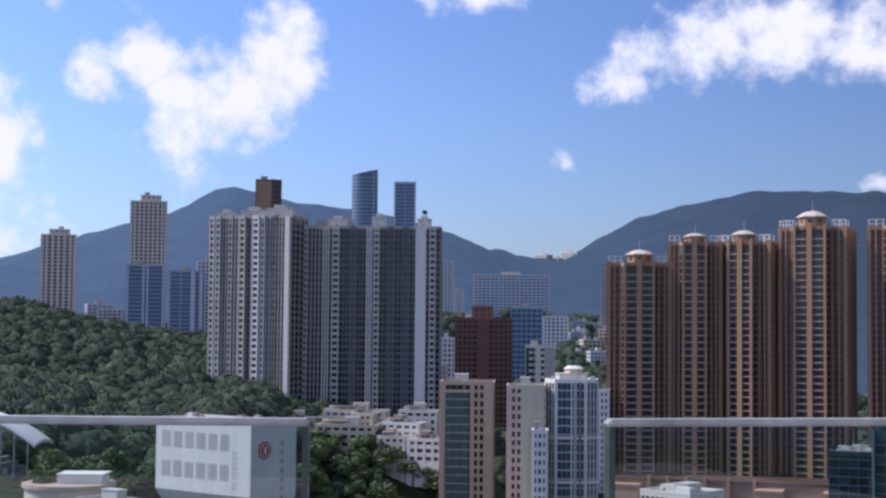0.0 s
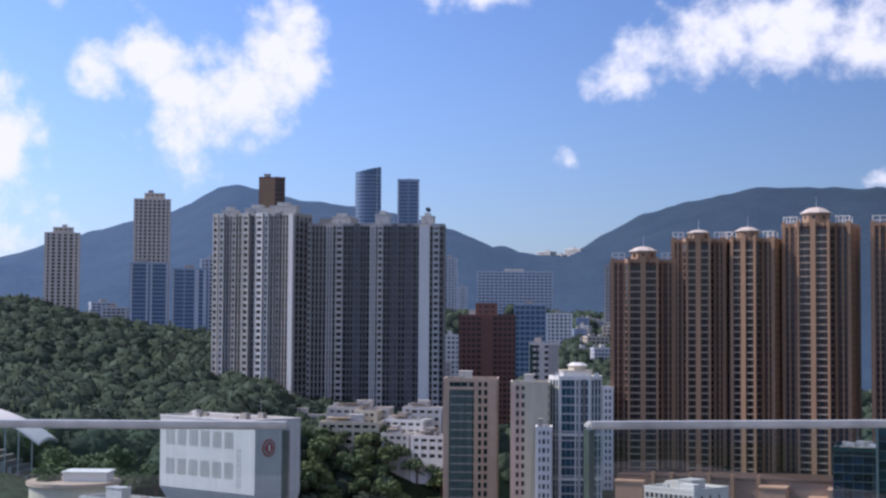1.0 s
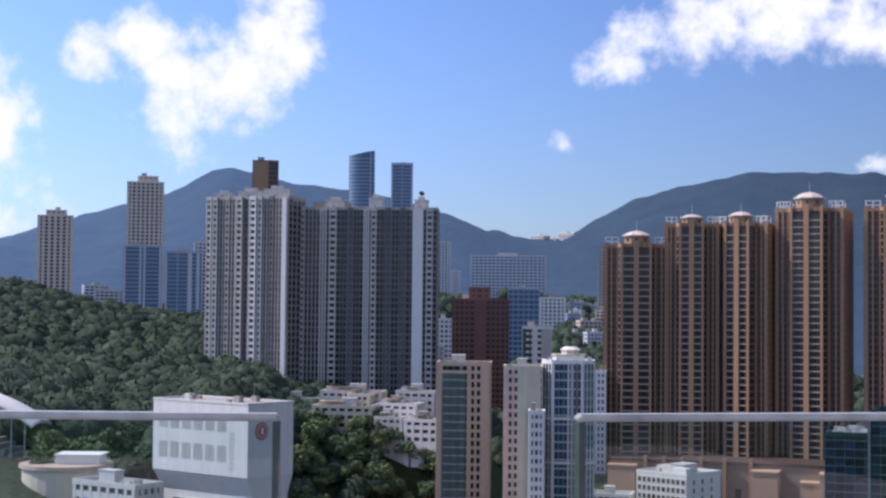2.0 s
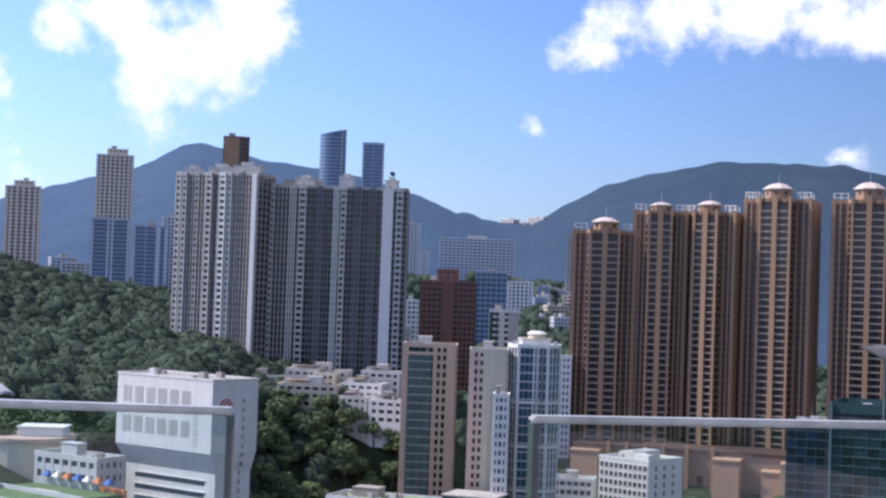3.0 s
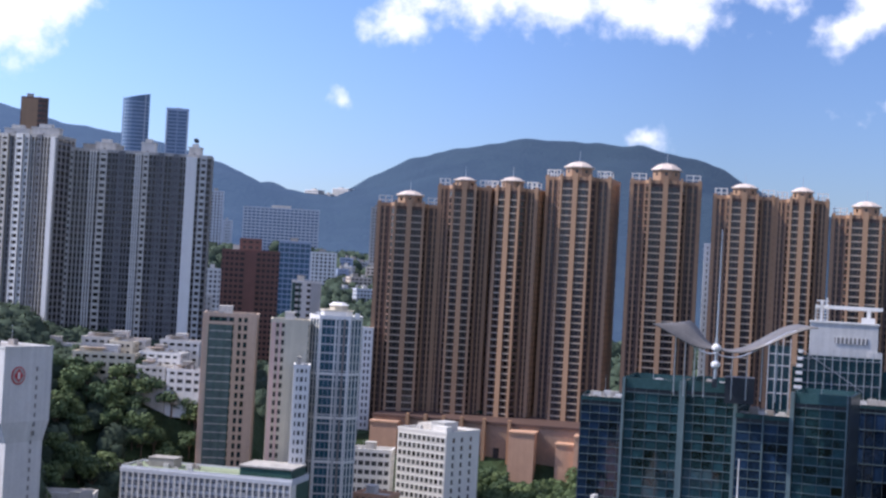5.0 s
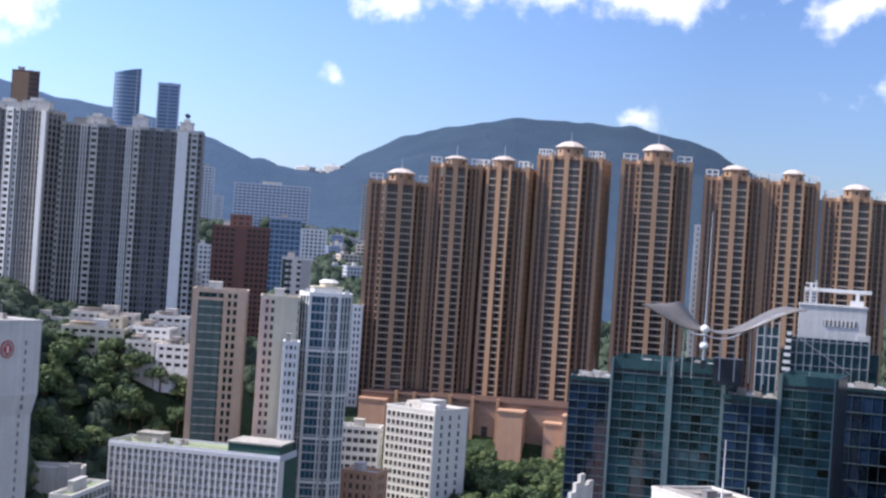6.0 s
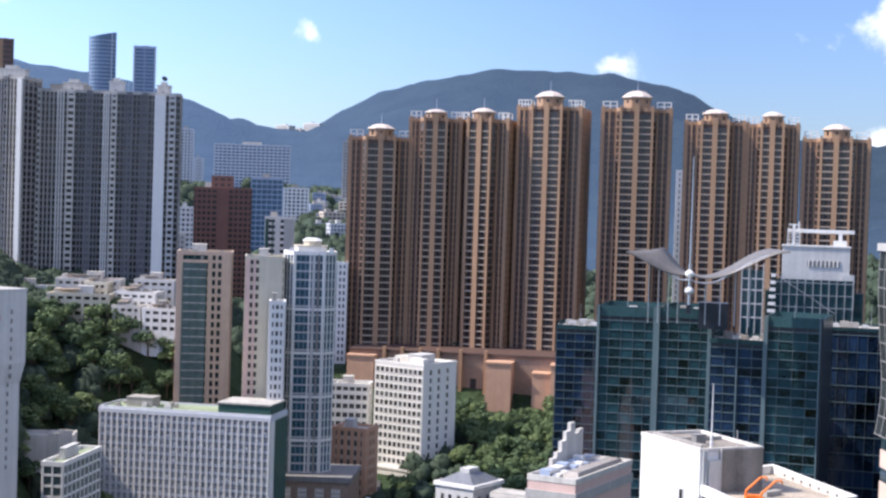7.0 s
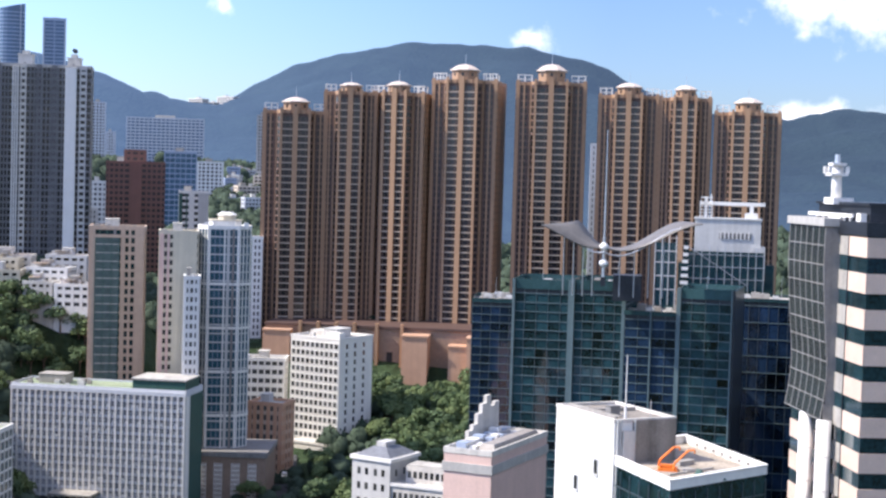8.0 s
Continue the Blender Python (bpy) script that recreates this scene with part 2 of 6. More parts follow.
def prism(bm, poly, z0, z1, top=None):
    """Extrudes a counter-clockwise outline; top: another outline of as many points for a tapered body."""
    lo = [bm.verts.new((x, y, z0)) for x, y in poly]
    hi = [bm.verts.new((x, y, z1)) for x, y in (top or poly)]
    k = len(poly)
    bm.faces.new(lo[::-1])
    bm.faces.new(hi)
    for i in range(k):
        bm.faces.new((lo[i], lo[(i + 1) % k], hi[(i + 1) % k], hi[i]))


def rod(bm, a, b, r0, r1=None, sides=8):
    """A tapered rod from a to b."""
    a, b = Vector(a), Vector(b)
    r1 = r0 if r1 is None else r1
    m = (b - a).to_track_quat("Z", "Y").to_matrix()
    rings = []
    for c, r in ((a, r0), (b, r1)):
        rings.append([bm.verts.new(c + m @ Vector((r * math.cos(2 * math.pi * i / sides), r * math.sin(2 * math.pi * i / sides), 0)))
                      for i in range(sides)])
    bm.faces.new(rings[0][::-1])
    bm.faces.new(rings[1])
    for i in range(sides):
        j = (i + 1) % sides
        bm.faces.new((rings[0][i], rings[0][j], rings[1][j], rings[1][i]))


def ngon(k, r, turn=0.0):
    return [(r * math.cos(2 * math.pi * (i + turn) / k), r * math.sin(2 * math.pi * (i + turn) / k)) for i in range(k)]


def ring(bm, poly, out, z0, z1, inset=0.05):
    """A belt round an outline: from inset inside it to out beyond it."""
    o, i = offset(poly, out), offset(poly, -inset)
    k = len(poly)
    v = [[bm.verts.new((x, y, z)) for x, y in q] for z in (z0, z1) for q in (o, i)]
    for a in range(k):
        b = (a + 1) % k
        bm.faces.new((v[0][a], v[0][b], v[2][b], v[2][a]))
        bm.faces.new((v[3][a], v[3][b], v[1][b], v[1][a]))
        bm.faces.new((v[2][a], v[2][b], v[3][b], v[3][a]))
        bm.faces.new((v[1][a], v[1][b], v[0][b], v[0][a]))


def offset(poly, d):
    """The outline moved outwards by d (counter-clockwise outline)."""
    out, k = [], len(poly)
    for i in range(k):
        p, q, r = Vector(poly[i - 1]), Vector(poly[i]), Vector(poly[(i + 1) % k])
        e, f = (q - p).normalized(), (r - q).normalized()
        n1, n2 = Vector((e.y, -e.x)), Vector((f.y, -f.x))
        m = n1 + n2
        out.append(tuple(q + m * (d / max(0.35, m.dot(n1)))))
    return out


def rect(w, d):
    return [(0, 0), (w, 0), (w, d), (0, d)]


def mesh_of(name, build, material, smooth=False):
    bm = bmesh.new()
    build(bm)
    me = bpy.data.meshes.new(name)
    bm.to_mesh(me)
    bm.free()
    me.materials.append(material)
    if smooth:
        me.polygons.foreach_set("use_smooth", [True] * len(me.polygons))
    return me


def part(name, build, material, parent, label="", at=(0, 0, 0), turn=0.0, smooth=False):
    """One mesh object under a thing; build: a function of a bmesh, or a mesh to share."""
    me = build if isinstance(build, bpy.types.Mesh) else mesh_of(name, build, material, smooth)
    ob = new(name, me)
    ob.parent = parent
    ob.matrix_basis = pose(*at, 0, 0, turn)
    return tagged(ob, label)


def thing(name, label, category, at, yaw=0.0, group="", kind=""):
    root = new(name)
    root.matrix_basis = pose(*at, 0, 0, yaw)
    return tagged(root, label, category, group, kind)


def boxes(*rows):
    return lambda bm: [box(bm, *r) for r in rows]


def clutter(root, w, d, z, seed, k=5, house=True):
    """Plant rooms, tanks, pipes and a railing on a roof."""
    rr = random.Random(seed)
    a = rr.uniform(0.15, 0.5) * w
    if house:
        part("plant_room", boxes((a, a + 0.28 * w, 0.35 * d, 0.75 * d, z, z + 3.2), (a - 0.2, a + 0.28 * w + 0.2, 0.35 * d - 0.2, 0.75 * d + 0.2, z + 3.2, z + 3.45)), rr.choice((OFFWHITE, LIGHT_GREY, CONCRETE)), root)
    for _ in range(k):
        x, y, s = rr.uniform(0.05, 0.85) * w, rr.uniform(0.1, 0.8) * d, rr.uniform(0.6, 1.6)
        part("roof_unit", boxes((x, x + s * 1.4, y, y + s, z, z + s * 0.9), (x + 0.1, x + s * 1.3, y + 0.1, y + s - 0.1, z + s * 0.9, z + s)), rr.choice((SHEET, LIGHT_GREY, CONCRETE)), root)
    x, y = rr.uniform(0.2, 0.8) * w, rr.uniform(0.2, 0.8) * d
    part("antenna", lambda bm: rod(bm, (x, y, z), (x, y, z + rr.uniform(4, 6)), 0.07, 0.03, 6), STEEL, root)


def block(name, label, at, yaw, w, d, h, storey=3.0, wall=None, glass=None, band=1.2, pier=0.7, cols=8, sides=4,
          proud=0.22, front=None, stacks=(), seed=0, group="", roof=None, parapet=1.1, category="building", band_mat=None, units=4, poly=None, plain=()):
    """A building: a glazed core, floor bands and piers standing proud of it, roof, parapet and roof plant.
    front: rows of (x, width, proud, material) in place of even piers on the front."""
    wall, glass, roof = wall or WHITE, glass or GLASS, roof or ROOF
    root = thing(name, label, category, at, yaw, group)
    outline = poly or rect(w, d)
    part("glazing", lambda bm: prism(bm, outline, -6, h - 0.1), glass, root)
    n = int(h / storey)
    base = h - n * storey
    belt = mesh_of("floor_band", lambda bm: ring(bm, outline, proud, 0, band), band_mat or wall)
    for k in range(n):
        part("floor_band", belt, None, root, at=(0, 0, base + k * storey))
    if base > 0.3:
        part("base_course", lambda bm: ring(bm, outline, proud + 0.05, -6, base), wall, root)
    shared = {}

    def pier_at(x, y, turn, pw, pp, pm):
        key = (round(pw, 2), round(pp, 2), pm.name)
        if key not in shared:
            shared[key] = mesh_of("pier", boxes((-pw / 2, pw / 2, -pp, 0.1, -5.9, h + 0.02)), pm)
        part("pier", shared[key], None, root, at=(x, y, 0), turn=turn)

    k = len(outline)
    for e in range(k):
        (xa, ya), (xb, yb) = outline[e], outline[(e + 1) % k]
        length = math.hypot(xb - xa, yb - ya)
        turn = math.degrees(math.atan2(yb - ya, xb - xa))
        if e == 0 and front:
            for x, pw, pp, pm in front:
                pier_at(xa + (xb - xa) * x / length, ya + (yb - ya) * x / length, turn, pw, pp, pm or wall)
            continue
        if e in plain:
            part("blank_wall", boxes((0.02, length - 0.02, -proud - 0.09, 0.1, -5.9, h)), wall, root, at=(xa, ya, 0), turn=turn)
            continue
        c = (cols if e % 2 == 0 else sides) if not poly else max(1, round(length / (w / cols)))
        for i in range(c + 1):
            s = min(max(i / c, pier / 2 / length), 1 - pier / 2 / length)
            pier_at(xa + (xb - xa) * s, ya + (yb - ya) * s, turn, pier, proud + 0.07, wall)
    for x, sw, pp, sm in stacks:
        def ladder(bm, x=x, sw=sw, pp=pp):
            for a, b in ((x - sw / 2, x - sw / 2 + 0.55), (x + sw / 2 - 0.55, x + sw / 2)):
                box(bm, a, b, -pp, 0.1, -5.9, h + 0.3)
            for q in range(n):
                box(bm, x - sw / 2 + 0.5, x + sw / 2 - 0.5, -pp + 0.12, 0.08, base + q * storey, base + q * storey + 1.35)
            box(bm, x - sw / 2, x + sw / 2, -pp - 0.05, 0.1, h - 0.8, h + 0.9)
        part("window_pilaster", ladder, sm, root)
    part("roof", lambda bm: prism(bm, offset(outline, -0.15), h - 0.05, h + 0.08), roof, root)
    part("parapet", lambda bm: ring(bm, outline, proud + 0.12, h - 0.3, h + parapet, 0.2), wall, root)
    if units:
        xs, ys = [p[0] for p in outline], [p[1] for p in outline]
        clutter(root, max(xs) * 0.9, max(ys) * 0.9, h + 0.08, seed + 11, units)
    return root


# ---- ground, hills ----
PROFILES = {  # degrees right of +y: (distance, height) along that line
    -60: ((0, 0), (300, 20), (900, 60), (1300, 80)),
    -17: ((0, 0), (300, 66), (430, 78), (640, 92), (900, 126), (1150, 118), (1400, 122)),
    -9: ((0, 0), (300, 40), (430, 62), (640, 84), (880, 106), (1150, 102), (1400, 112)),
    -3: ((0, 0), (400, 8), (520, 13), (560, 46), (588, 69), (640, 77), (700, 80), (900, 84), (1400, 118)),
    1: ((0, 0), (520, 4), (562, 14), (580, 56), (640, 66), (700, 68), (800, 64), (1100, 84), (1500, 130)),
    5: ((0, 0), (430, 2), (540, 8), (600, 14), (650, 28), (672, 46), (800, 60), (1200, 98), (1500, 128)),
    12: ((0, 0), (330, 4), (540, 13), (600, 19), (642, 28), (668, 46), (700, 50), (1200, 70), (1600, 120)),
    24: ((0, 0), (330, 4), (600, 28), (650, 38), (690, 50), (800, 60), (1600, 110)),
    60: ((0, 0), (900, 20), (1600, 80)),
}
RIDGE = ((-60, 1.0), (-25, 1.6), (-16.3, 2.45), (-13.3, 3.45), (-10.3, 4.25), (-8.6, 5.15), (-7.9, 5.3), (-7.0, 5.15), (-5.7, 4.8), (-3.5, 4.55), (-1.8, 4.3),
         (0.3, 3.7), (1.8, 3.0), (3.5, 2.65), (4.6, 2.75), (6.1, 3.7), (7.3, 4.3), (9.5, 4.85), (11.5, 5.3), (15.9, 5.2), (18.4, 4.7),
         (19.8, 4.0), (21.0, 3.5), (23.5, 2.75), (25.5, 2.7), (27.3, 3.15), (29.0, 3.05), (36, 3.4), (60, 1.5))
FAR = 2600.0


def ground_z(x, y):
    r, a = math.hypot(x, y), math.degrees(math.atan2(x, y))
    a = max(-59.9, min(59.9, a))
    keys = list(PROFILES)
    i = max(k for k in range(len(keys) - 1) if keys[k] <= a)
    s = (a - keys[i]) / (keys[i + 1] - keys[i])
    s = s * s * (3 - 2 * s)
    ends = []
    top = EYE + FAR * math.tan(radians(np.interp(a, [q[0] for q in RIDGE], [q[1] for q in RIDGE])))
    for key in (keys[i], keys[i + 1]):
        rows = PROFILES[key]
        rr, zz = [q[0] for q in rows], [q[1] for q in rows]
        ends.append((np.interp(r, rr, zz), rr[-1], zz[-1]))
    z = ends[0][0] * (1 - s) + ends[1][0] * s
    start = ends[0][1] * (1 - s) + ends[1][1] * s
    if r > start:
        u = min(1.0, (r - start) / (FAR - start))
        z = z + (top - z) * (u ** 1.25)
        if r > FAR:
            z = top - (top - 40) * min(1.0, (r - FAR) / 1500.0) ** 1.3
        else:
            spur = noise.noise((x * 0.0042, y * 0.0030, 3.1)) + 0.5 * noise.noise((x * 0.010, y * 0.008, 7.7))
            z += 46 * spur * 4 * u * (1 - u)
    if r > 850:
        z += min(1.0, (r - 850) / 400) * 5.0 * noise.noise((x * 0.03, y * 0.03, 1.0))
    return float(z)


def build_ground():
    azs = [-180 + 6 * i for i in range(26)] + [-24 + 0.2 * i for i in range(290)] + [34 + 6 * i for i in range(1, 25)]
    near = [0, 60, 120, 180, 240] + [300 + 14 * i for i in range(60)]
    far = [1110 + 30 * i for i in range(51)] + [2640 + 160 * i for i in range(13)]
    sheet("ground", azs, near, GROUND, "wooded green valley and slopes under the city", "ground")
    sheet("backdrop_hills", azs, far, HILLS, "distant wooded mountains with blue haze painted as glow", "hills")


def sheet(name, azs, rs, material, label, category):
    verts = []
    for a in azs:
        for r in rs:
            x, y = r * math.sin(radians(a)), r * math.cos(radians(a))
            verts.append((x, y, ground_z(x, y)))
    k, faces = len(rs), []
    for i in range(len(azs)):
        j = (i + 1) % len(azs)
        for m in range(k - 1):
            faces.append((i * k + m, i * k + m + 1, j * k + m + 1, j * k + m) if m or rs[0] else (i * k, i * k + 1, j * k + 1))
    me = bpy.data.meshes.new(name)
    me.from_pydata(verts, [], [f[::-1] for f in faces])
    me.polygons.foreach_set("use_smooth", [True] * len(me.polygons))
    me.materials.append(material)
    tagged(new(name, me), label, category, kind="structure")


build_ground()


def floor_at(x, y, dz=0.0):
    return (x, y, ground_z(x, y) + dz)


# ---- terrace with the glass balustrade ----
CLEAR = bpy.data.materials.new("clear_glass")
CLEAR.use_nodes = True
_p = CLEAR.node_tree.nodes["Principled BSDF"]
_p.inputs["Transmission Weight"].default_value, _p.inputs["Roughness"].default_value = 1.0, 0.0
_p.inputs["Base Color"].default_value, _p.inputs["IOR"].default_value = (0.80, 0.90, 0.92, 1), 1.48
EDGE = mat("polished_glass_edge", (0.46, 0.45, 0.42), 0.3, 0.25, 0.12, spec=0.45)
SIDE = mat("ground_glass_edge", (0.05, 0.07, 0.065), 0.15, 0.25, 0.1, spec=0.8)

deck = part("floor_terrace", boxes((-9, 9, -14, 1.35, EYE - 1.75, EYE - 1.55)), CONCRETE, None)
tagged(deck, "concrete roof terrace floor behind a glass balustrade", "floor", kind="structure")
hotel = part("wall_hotel", boxes((-9, 9, -14, 1.32, -2, EYE - 1.75)), OFFWHITE, None)
tagged(hotel, "plain white hotel wall below the roof terrace", "wall", kind="structure")


def balustrade_panel(x0, x1, z_edge, yaw=0.0):
    root = thing("glass_balustrade_panel", "clear frameless glass balustrade panel with polished edge", "balustrade", (x0, 1.0, EYE - 1.55), yaw, "balustrade panels")
    top = 1.55 + z_edge
    pane = part("pane", boxes((0.004, x1 - x0 - 0.004, 0.0, 0.012, 0.06, top - 0.005)), CLEAR, root)
    pane.visible_shadow = False

    def edge(bm):
        box(bm, 0, x1 - x0, -0.001, 0.013, top - 0.005, top)
        bmesh.ops.bevel(bm, geom=list(bm.edges), offset=0.0015, segments=2, affect="EDGES")
    part("polished_edge", edge, EDGE, root)
    for x in (0, x1 - x0 - 0.004):
        part("side_edge", boxes((x, x + 0.004, 0.0, 0.012, 0.06, top - 0.005)), SIDE, root)
    for x in (0.2, x1 - x0 - 0.26):
        part("clamp", boxes((x, x + 0.06, -0.02, 0.032, 0, 0.14), (x - 0.02, x + 0.08, -0.04, 0.05, 0, 0.012)), STEEL, root, "brushed steel clamp")
    return root


balustrade_panel(-1.20, -0.0875, -0.0585)
balustrade_panel(0.1096, 1.25, -0.0570, 11)


# ---- brown tower estate ----
def brown_tower(x, y, yaw, z0, z1, dome_top, wide=31.0, seed=0):
    root = thing("apartment_tower", "tall brown tiled apartment tower with a cream domed roof", "apartment tower", (x, y, z0), yaw, "brown estate towers")
    h = z1 - z0
    s = wide / 31.0
    bay, wing, dep = 8.6 * s, 15.5 * s, 24.0
    plan = [(-bay + 2, -4.5), (bay - 2, -4.5), (bay, -1.5), (bay, 1.5), (wing, 1.5), (wing, dep), (-wing, dep), (-wing, 1.5), (-bay, 1.5), (-bay, -1.5)]
    storey = 3.02
    n = int((h - 3) / storey)
    part("glazing", lambda bm: prism(bm, plan, -22, h - 0.2), GLASS_BROWN, root)
    spandrel = mesh_of("floor_band", lambda bm: ring(bm, plan, 0.22, 0, 0.9), BROWN_BAND)
    slabs = [mesh_of("balcony", lambda bm, q=q: prism(bm, q, 0, 0.42), BALCONY) for q in (
        [(-bay + 1.6, -5.3), (-1.0, -5.3), (-1.0, -4.4), (-bay + 2, -4.4)], [(1.0, -5.3), (bay - 1.6, -5.3), (bay - 2, -4.4), (1.0, -4.4)])]
    for k in range(n):
        part("floor_band", spandrel, None, root, at=(0, 0, h - 3 - (k + 1) * storey))
        for slab in slabs:
            part("balcony", slab, None, root, at=(0, 0, h - 3 - (k + 1) * storey + 0.1))
    low = h - 3 - n * storey

    def pier(px, py, w, d, m, top=0.0):
        part("pier", boxes((px - w / 2, px + w / 2, py - d, py + 0.2, -22, h + top)), m, root)

    pier(0, -4.5, 2.3, 1.25, TAN, 1.5)
    pier(-bay + 1.7, -4.3, 1.1, 1.2, TAN, 1.0)
    pier(bay - 1.7, -4.3, 1.1, 1.2, TAN, 1.0)
    pier(-bay - 0.5, 1.2, 0.9, 1.0, TAN)
    pier(bay + 0.5, 1.2, 0.9, 1.0, TAN)
    step = (wing - bay) / 4
    for sgn in (-1, 1):
        for i in (1, 2, 3):
            pier(sgn * (bay + step * i), 1.5, 0.75, 0.55 if i == 2 else 0.3, TAN if i == 2 else BROWN)
        for i in (0.24, 0.76):
            pier(sgn * (1.15 + (bay - 3.4) * i), -4.5, 0.28, 0.5, BROWN)
        pier(sgn * (wing - 0.65), 1.5, 1.5, 0.45, TAN, 0.8)
        side = mesh_of("side_pier", boxes((-0.30, 0.30, -1.4, 1.4, -22, h)), TAN)
        for i in range(5):
            part("side_pier", side, None, root, at=(sgn * (wing + 0.1), 3.6 + i * 4.75, 0))
    part("side_wall", boxes((wing - 0.4, wing + 0.2, 3.2, 15.5, -22, h)), ORANGE if seed in (2, 3) else BROWN, root)
    part("plinth", lambda bm: prism(bm, offset(plan, 0.55), -24, low + 1.0), TAN, root)
    part("roof", lambda bm: prism(bm, offset(plan, 0.1), h - 3.0, h - 1.4), BROWN, root)
    part("parapet", lambda bm: ring(bm, plan, 0.35, h - 1.6, h, 0.3), TAN, root)
    # crown: drum, flared cream roof, finial
    cy = 2.2
    rise = dome_top - z1
    drum = rise * 0.58
    part("drum", lambda bm: prism(bm, [(px, py + cy) for px, py in ngon(8, 6.4 * s, 0.5)], h - 1.5, h + drum), TAN, root)
    slot = mesh_of("drum_window", boxes((-0.5, 0.5, -0.14, 0.1, 0, 1.5)), GLASS_BROWN)
    for i in range(8):
        a = math.pi / 4 * i
        part("drum_window", slot, None, root, at=(6.4 * s * 0.93 * math.cos(a), cy + 6.4 * s * 0.93 * math.sin(a), h + drum - 2.4), turn=math.degrees(a) + 90)
    part("eave", lambda bm: prism(bm, [(px, py + cy) for px, py in ngon(8, 7.4 * s, 0.5)], h + drum, h + drum + 0.5), CREAM_ROOF, root)

    def dome(bm):
        prev = (7.2 * s, 0.5)
        for r, z in ((6.0 * s, 0.38), (4.6 * s, 0.68), (3.0 * s, 0.88), (1.0 * s, 1.0)):
            hz = rise - drum
            a, b = h + drum + (0.5 if prev[1] == 0.5 and prev[0] > 7 * s else prev[1] * hz), h + drum + max(0.55, z * hz)
            prism(bm, [(px, py + cy) for px, py in ngon(8, prev[0], 0.5)], a, b, [(px, py + cy) for px, py in ngon(8, r, 0.5)])
            prev = (r, max(0.55, z * hz) / hz)
    part("dome", dome, CREAM_ROOF, root)
    part("finial", lambda bm: rod(bm, (0, cy, h + rise - 0.2), (0, cy, h + rise + 5), 0.14, 0.05, 6), STEEL, root)
    for sgn in (-1, 1):
        a, b = sorted((sgn * (bay + 0.3), sgn * (wing - 0.5)))
        frame_top = part("pergola", boxes((a - 0.3, b + 0.3, 1.84, 2.16, h + 2.85, h + 3.25)), WHITE, root, "white roof pergola")
        post = mesh_of("pergola_post", boxes((-0.22, 0.22, -0.22, 0.22, h - 1.4, h + 2.86)), WHITE)
        rail = mesh_of("pergola_rail", boxes((a, b, -0.1, 0.1, h + 1.2, h + 1.45)), WHITE)
        beam = mesh_of("pergola_beam", boxes((-0.15, 0.15, 2.0, 8.6, h + 2.9, h + 3.2)), WHITE)
        for py in (2.0, 8.5):
            part("pergola_rail", rail, None, frame_top, at=(0, py, 0))
            for px in (a, (a + b) / 2, b):
                part("pergola_post", post, None, frame_top, at=(px, py, 0))
        for px in (a, (a + b) / 2, b):
            part("pergola_beam", beam, None, frame_top, at=(px, 0, 0))
    return root


TOWERS = (  # x, y, yaw, base, parapet, dome top, width
    (88.8, 688, -8, 51, 151.5, 157.5, 29.0), (113.2, 684, -11, 50, 160.8, 165.0, 24.0), (134.0, 680, -27, 49, 161.0, 166.2, 24.5),
    (163.2, 673, -25, 46, 167.5, 174.7, 30.0), (201.2, 662, -17.5, 50, 167.6, 175.7, 31.5), (234.8, 652, -20.5, 52, 162.6, 168.2, 27.0),
    (258.4, 643, -23, 52, 162.0, 167.6, 23.0), (283.8, 632, -25, 52, 156.0, 162.5, 29.0))
for i, row in enumerate(TOWERS):
    brown_tower(row[0], row[1], row[2], row[3], row[4], row[5], row[6], i)


def estate_podium():
    root = thing("estate_podium", "brown stone podium with orange panels and arches under the towers", "podium", (74, 664, 23), -19)
    part("retaining_body", boxes((0, 236, 4, 60, -12, 33)), BROWN_STONE, root)
    part("podium_deck", boxes((-0.5, 236.5, 3.4, 60.5, 33, 34.2)), BROWN, root)
    for x0, x1, y0, z1 in ((0, 12, -2, 31), (62, 73, -7, 31), (82, 90, -5, 27), (90, 112, -8, 31), (120, 132, -4, 29), (150, 170, -4, 28)):
        part("panel", boxes((x0, x1, y0, 5, -12, z1), (x0 - 0.4, x1 + 0.4, y0 - 0.4, 5, z1, z1 + 0.8)), ORANGE, root, "orange rendered panel")
    for x in (3, 18, 26, 34, 44, 54, 96, 101, 106, 138):
        part("arch", lambda bm, x=x: prism(bm, [(x, -8.3), (x + 2.6, -8.3), (x + 2.6, 4.1), (x, 4.1)] if 90 < x < 110 else [(x, 3.7), (x + 2.6, 3.7), (x + 2.6, 4.1), (x, 4.1)], 11, 23), GLASS_BROWN, root)
    for x in (15, 23, 31, 39, 49, 60):
        part("buttress", boxes((x, x + 1.4, 1.4, 4.2, -12, 35.5)), TAN, root)
    part("gatehouse", boxes((104, 116, -14, -8, -10, 21), (103.5, 116.5, -14.5, -8, 21, 22)), PALE_BEIGE, root)
    part("gatehouse_arch", boxes((107, 113, -14.25, -13.5, -2, 16)), GLASS_BROWN, root)


estate_podium()


# ---- grey slab estate ----
def even(x0, x1, k, w, p, m):
    return [(x0 + (x1 - x0) * (i + 0.5) / k, w, p, m) for i in range(k)]


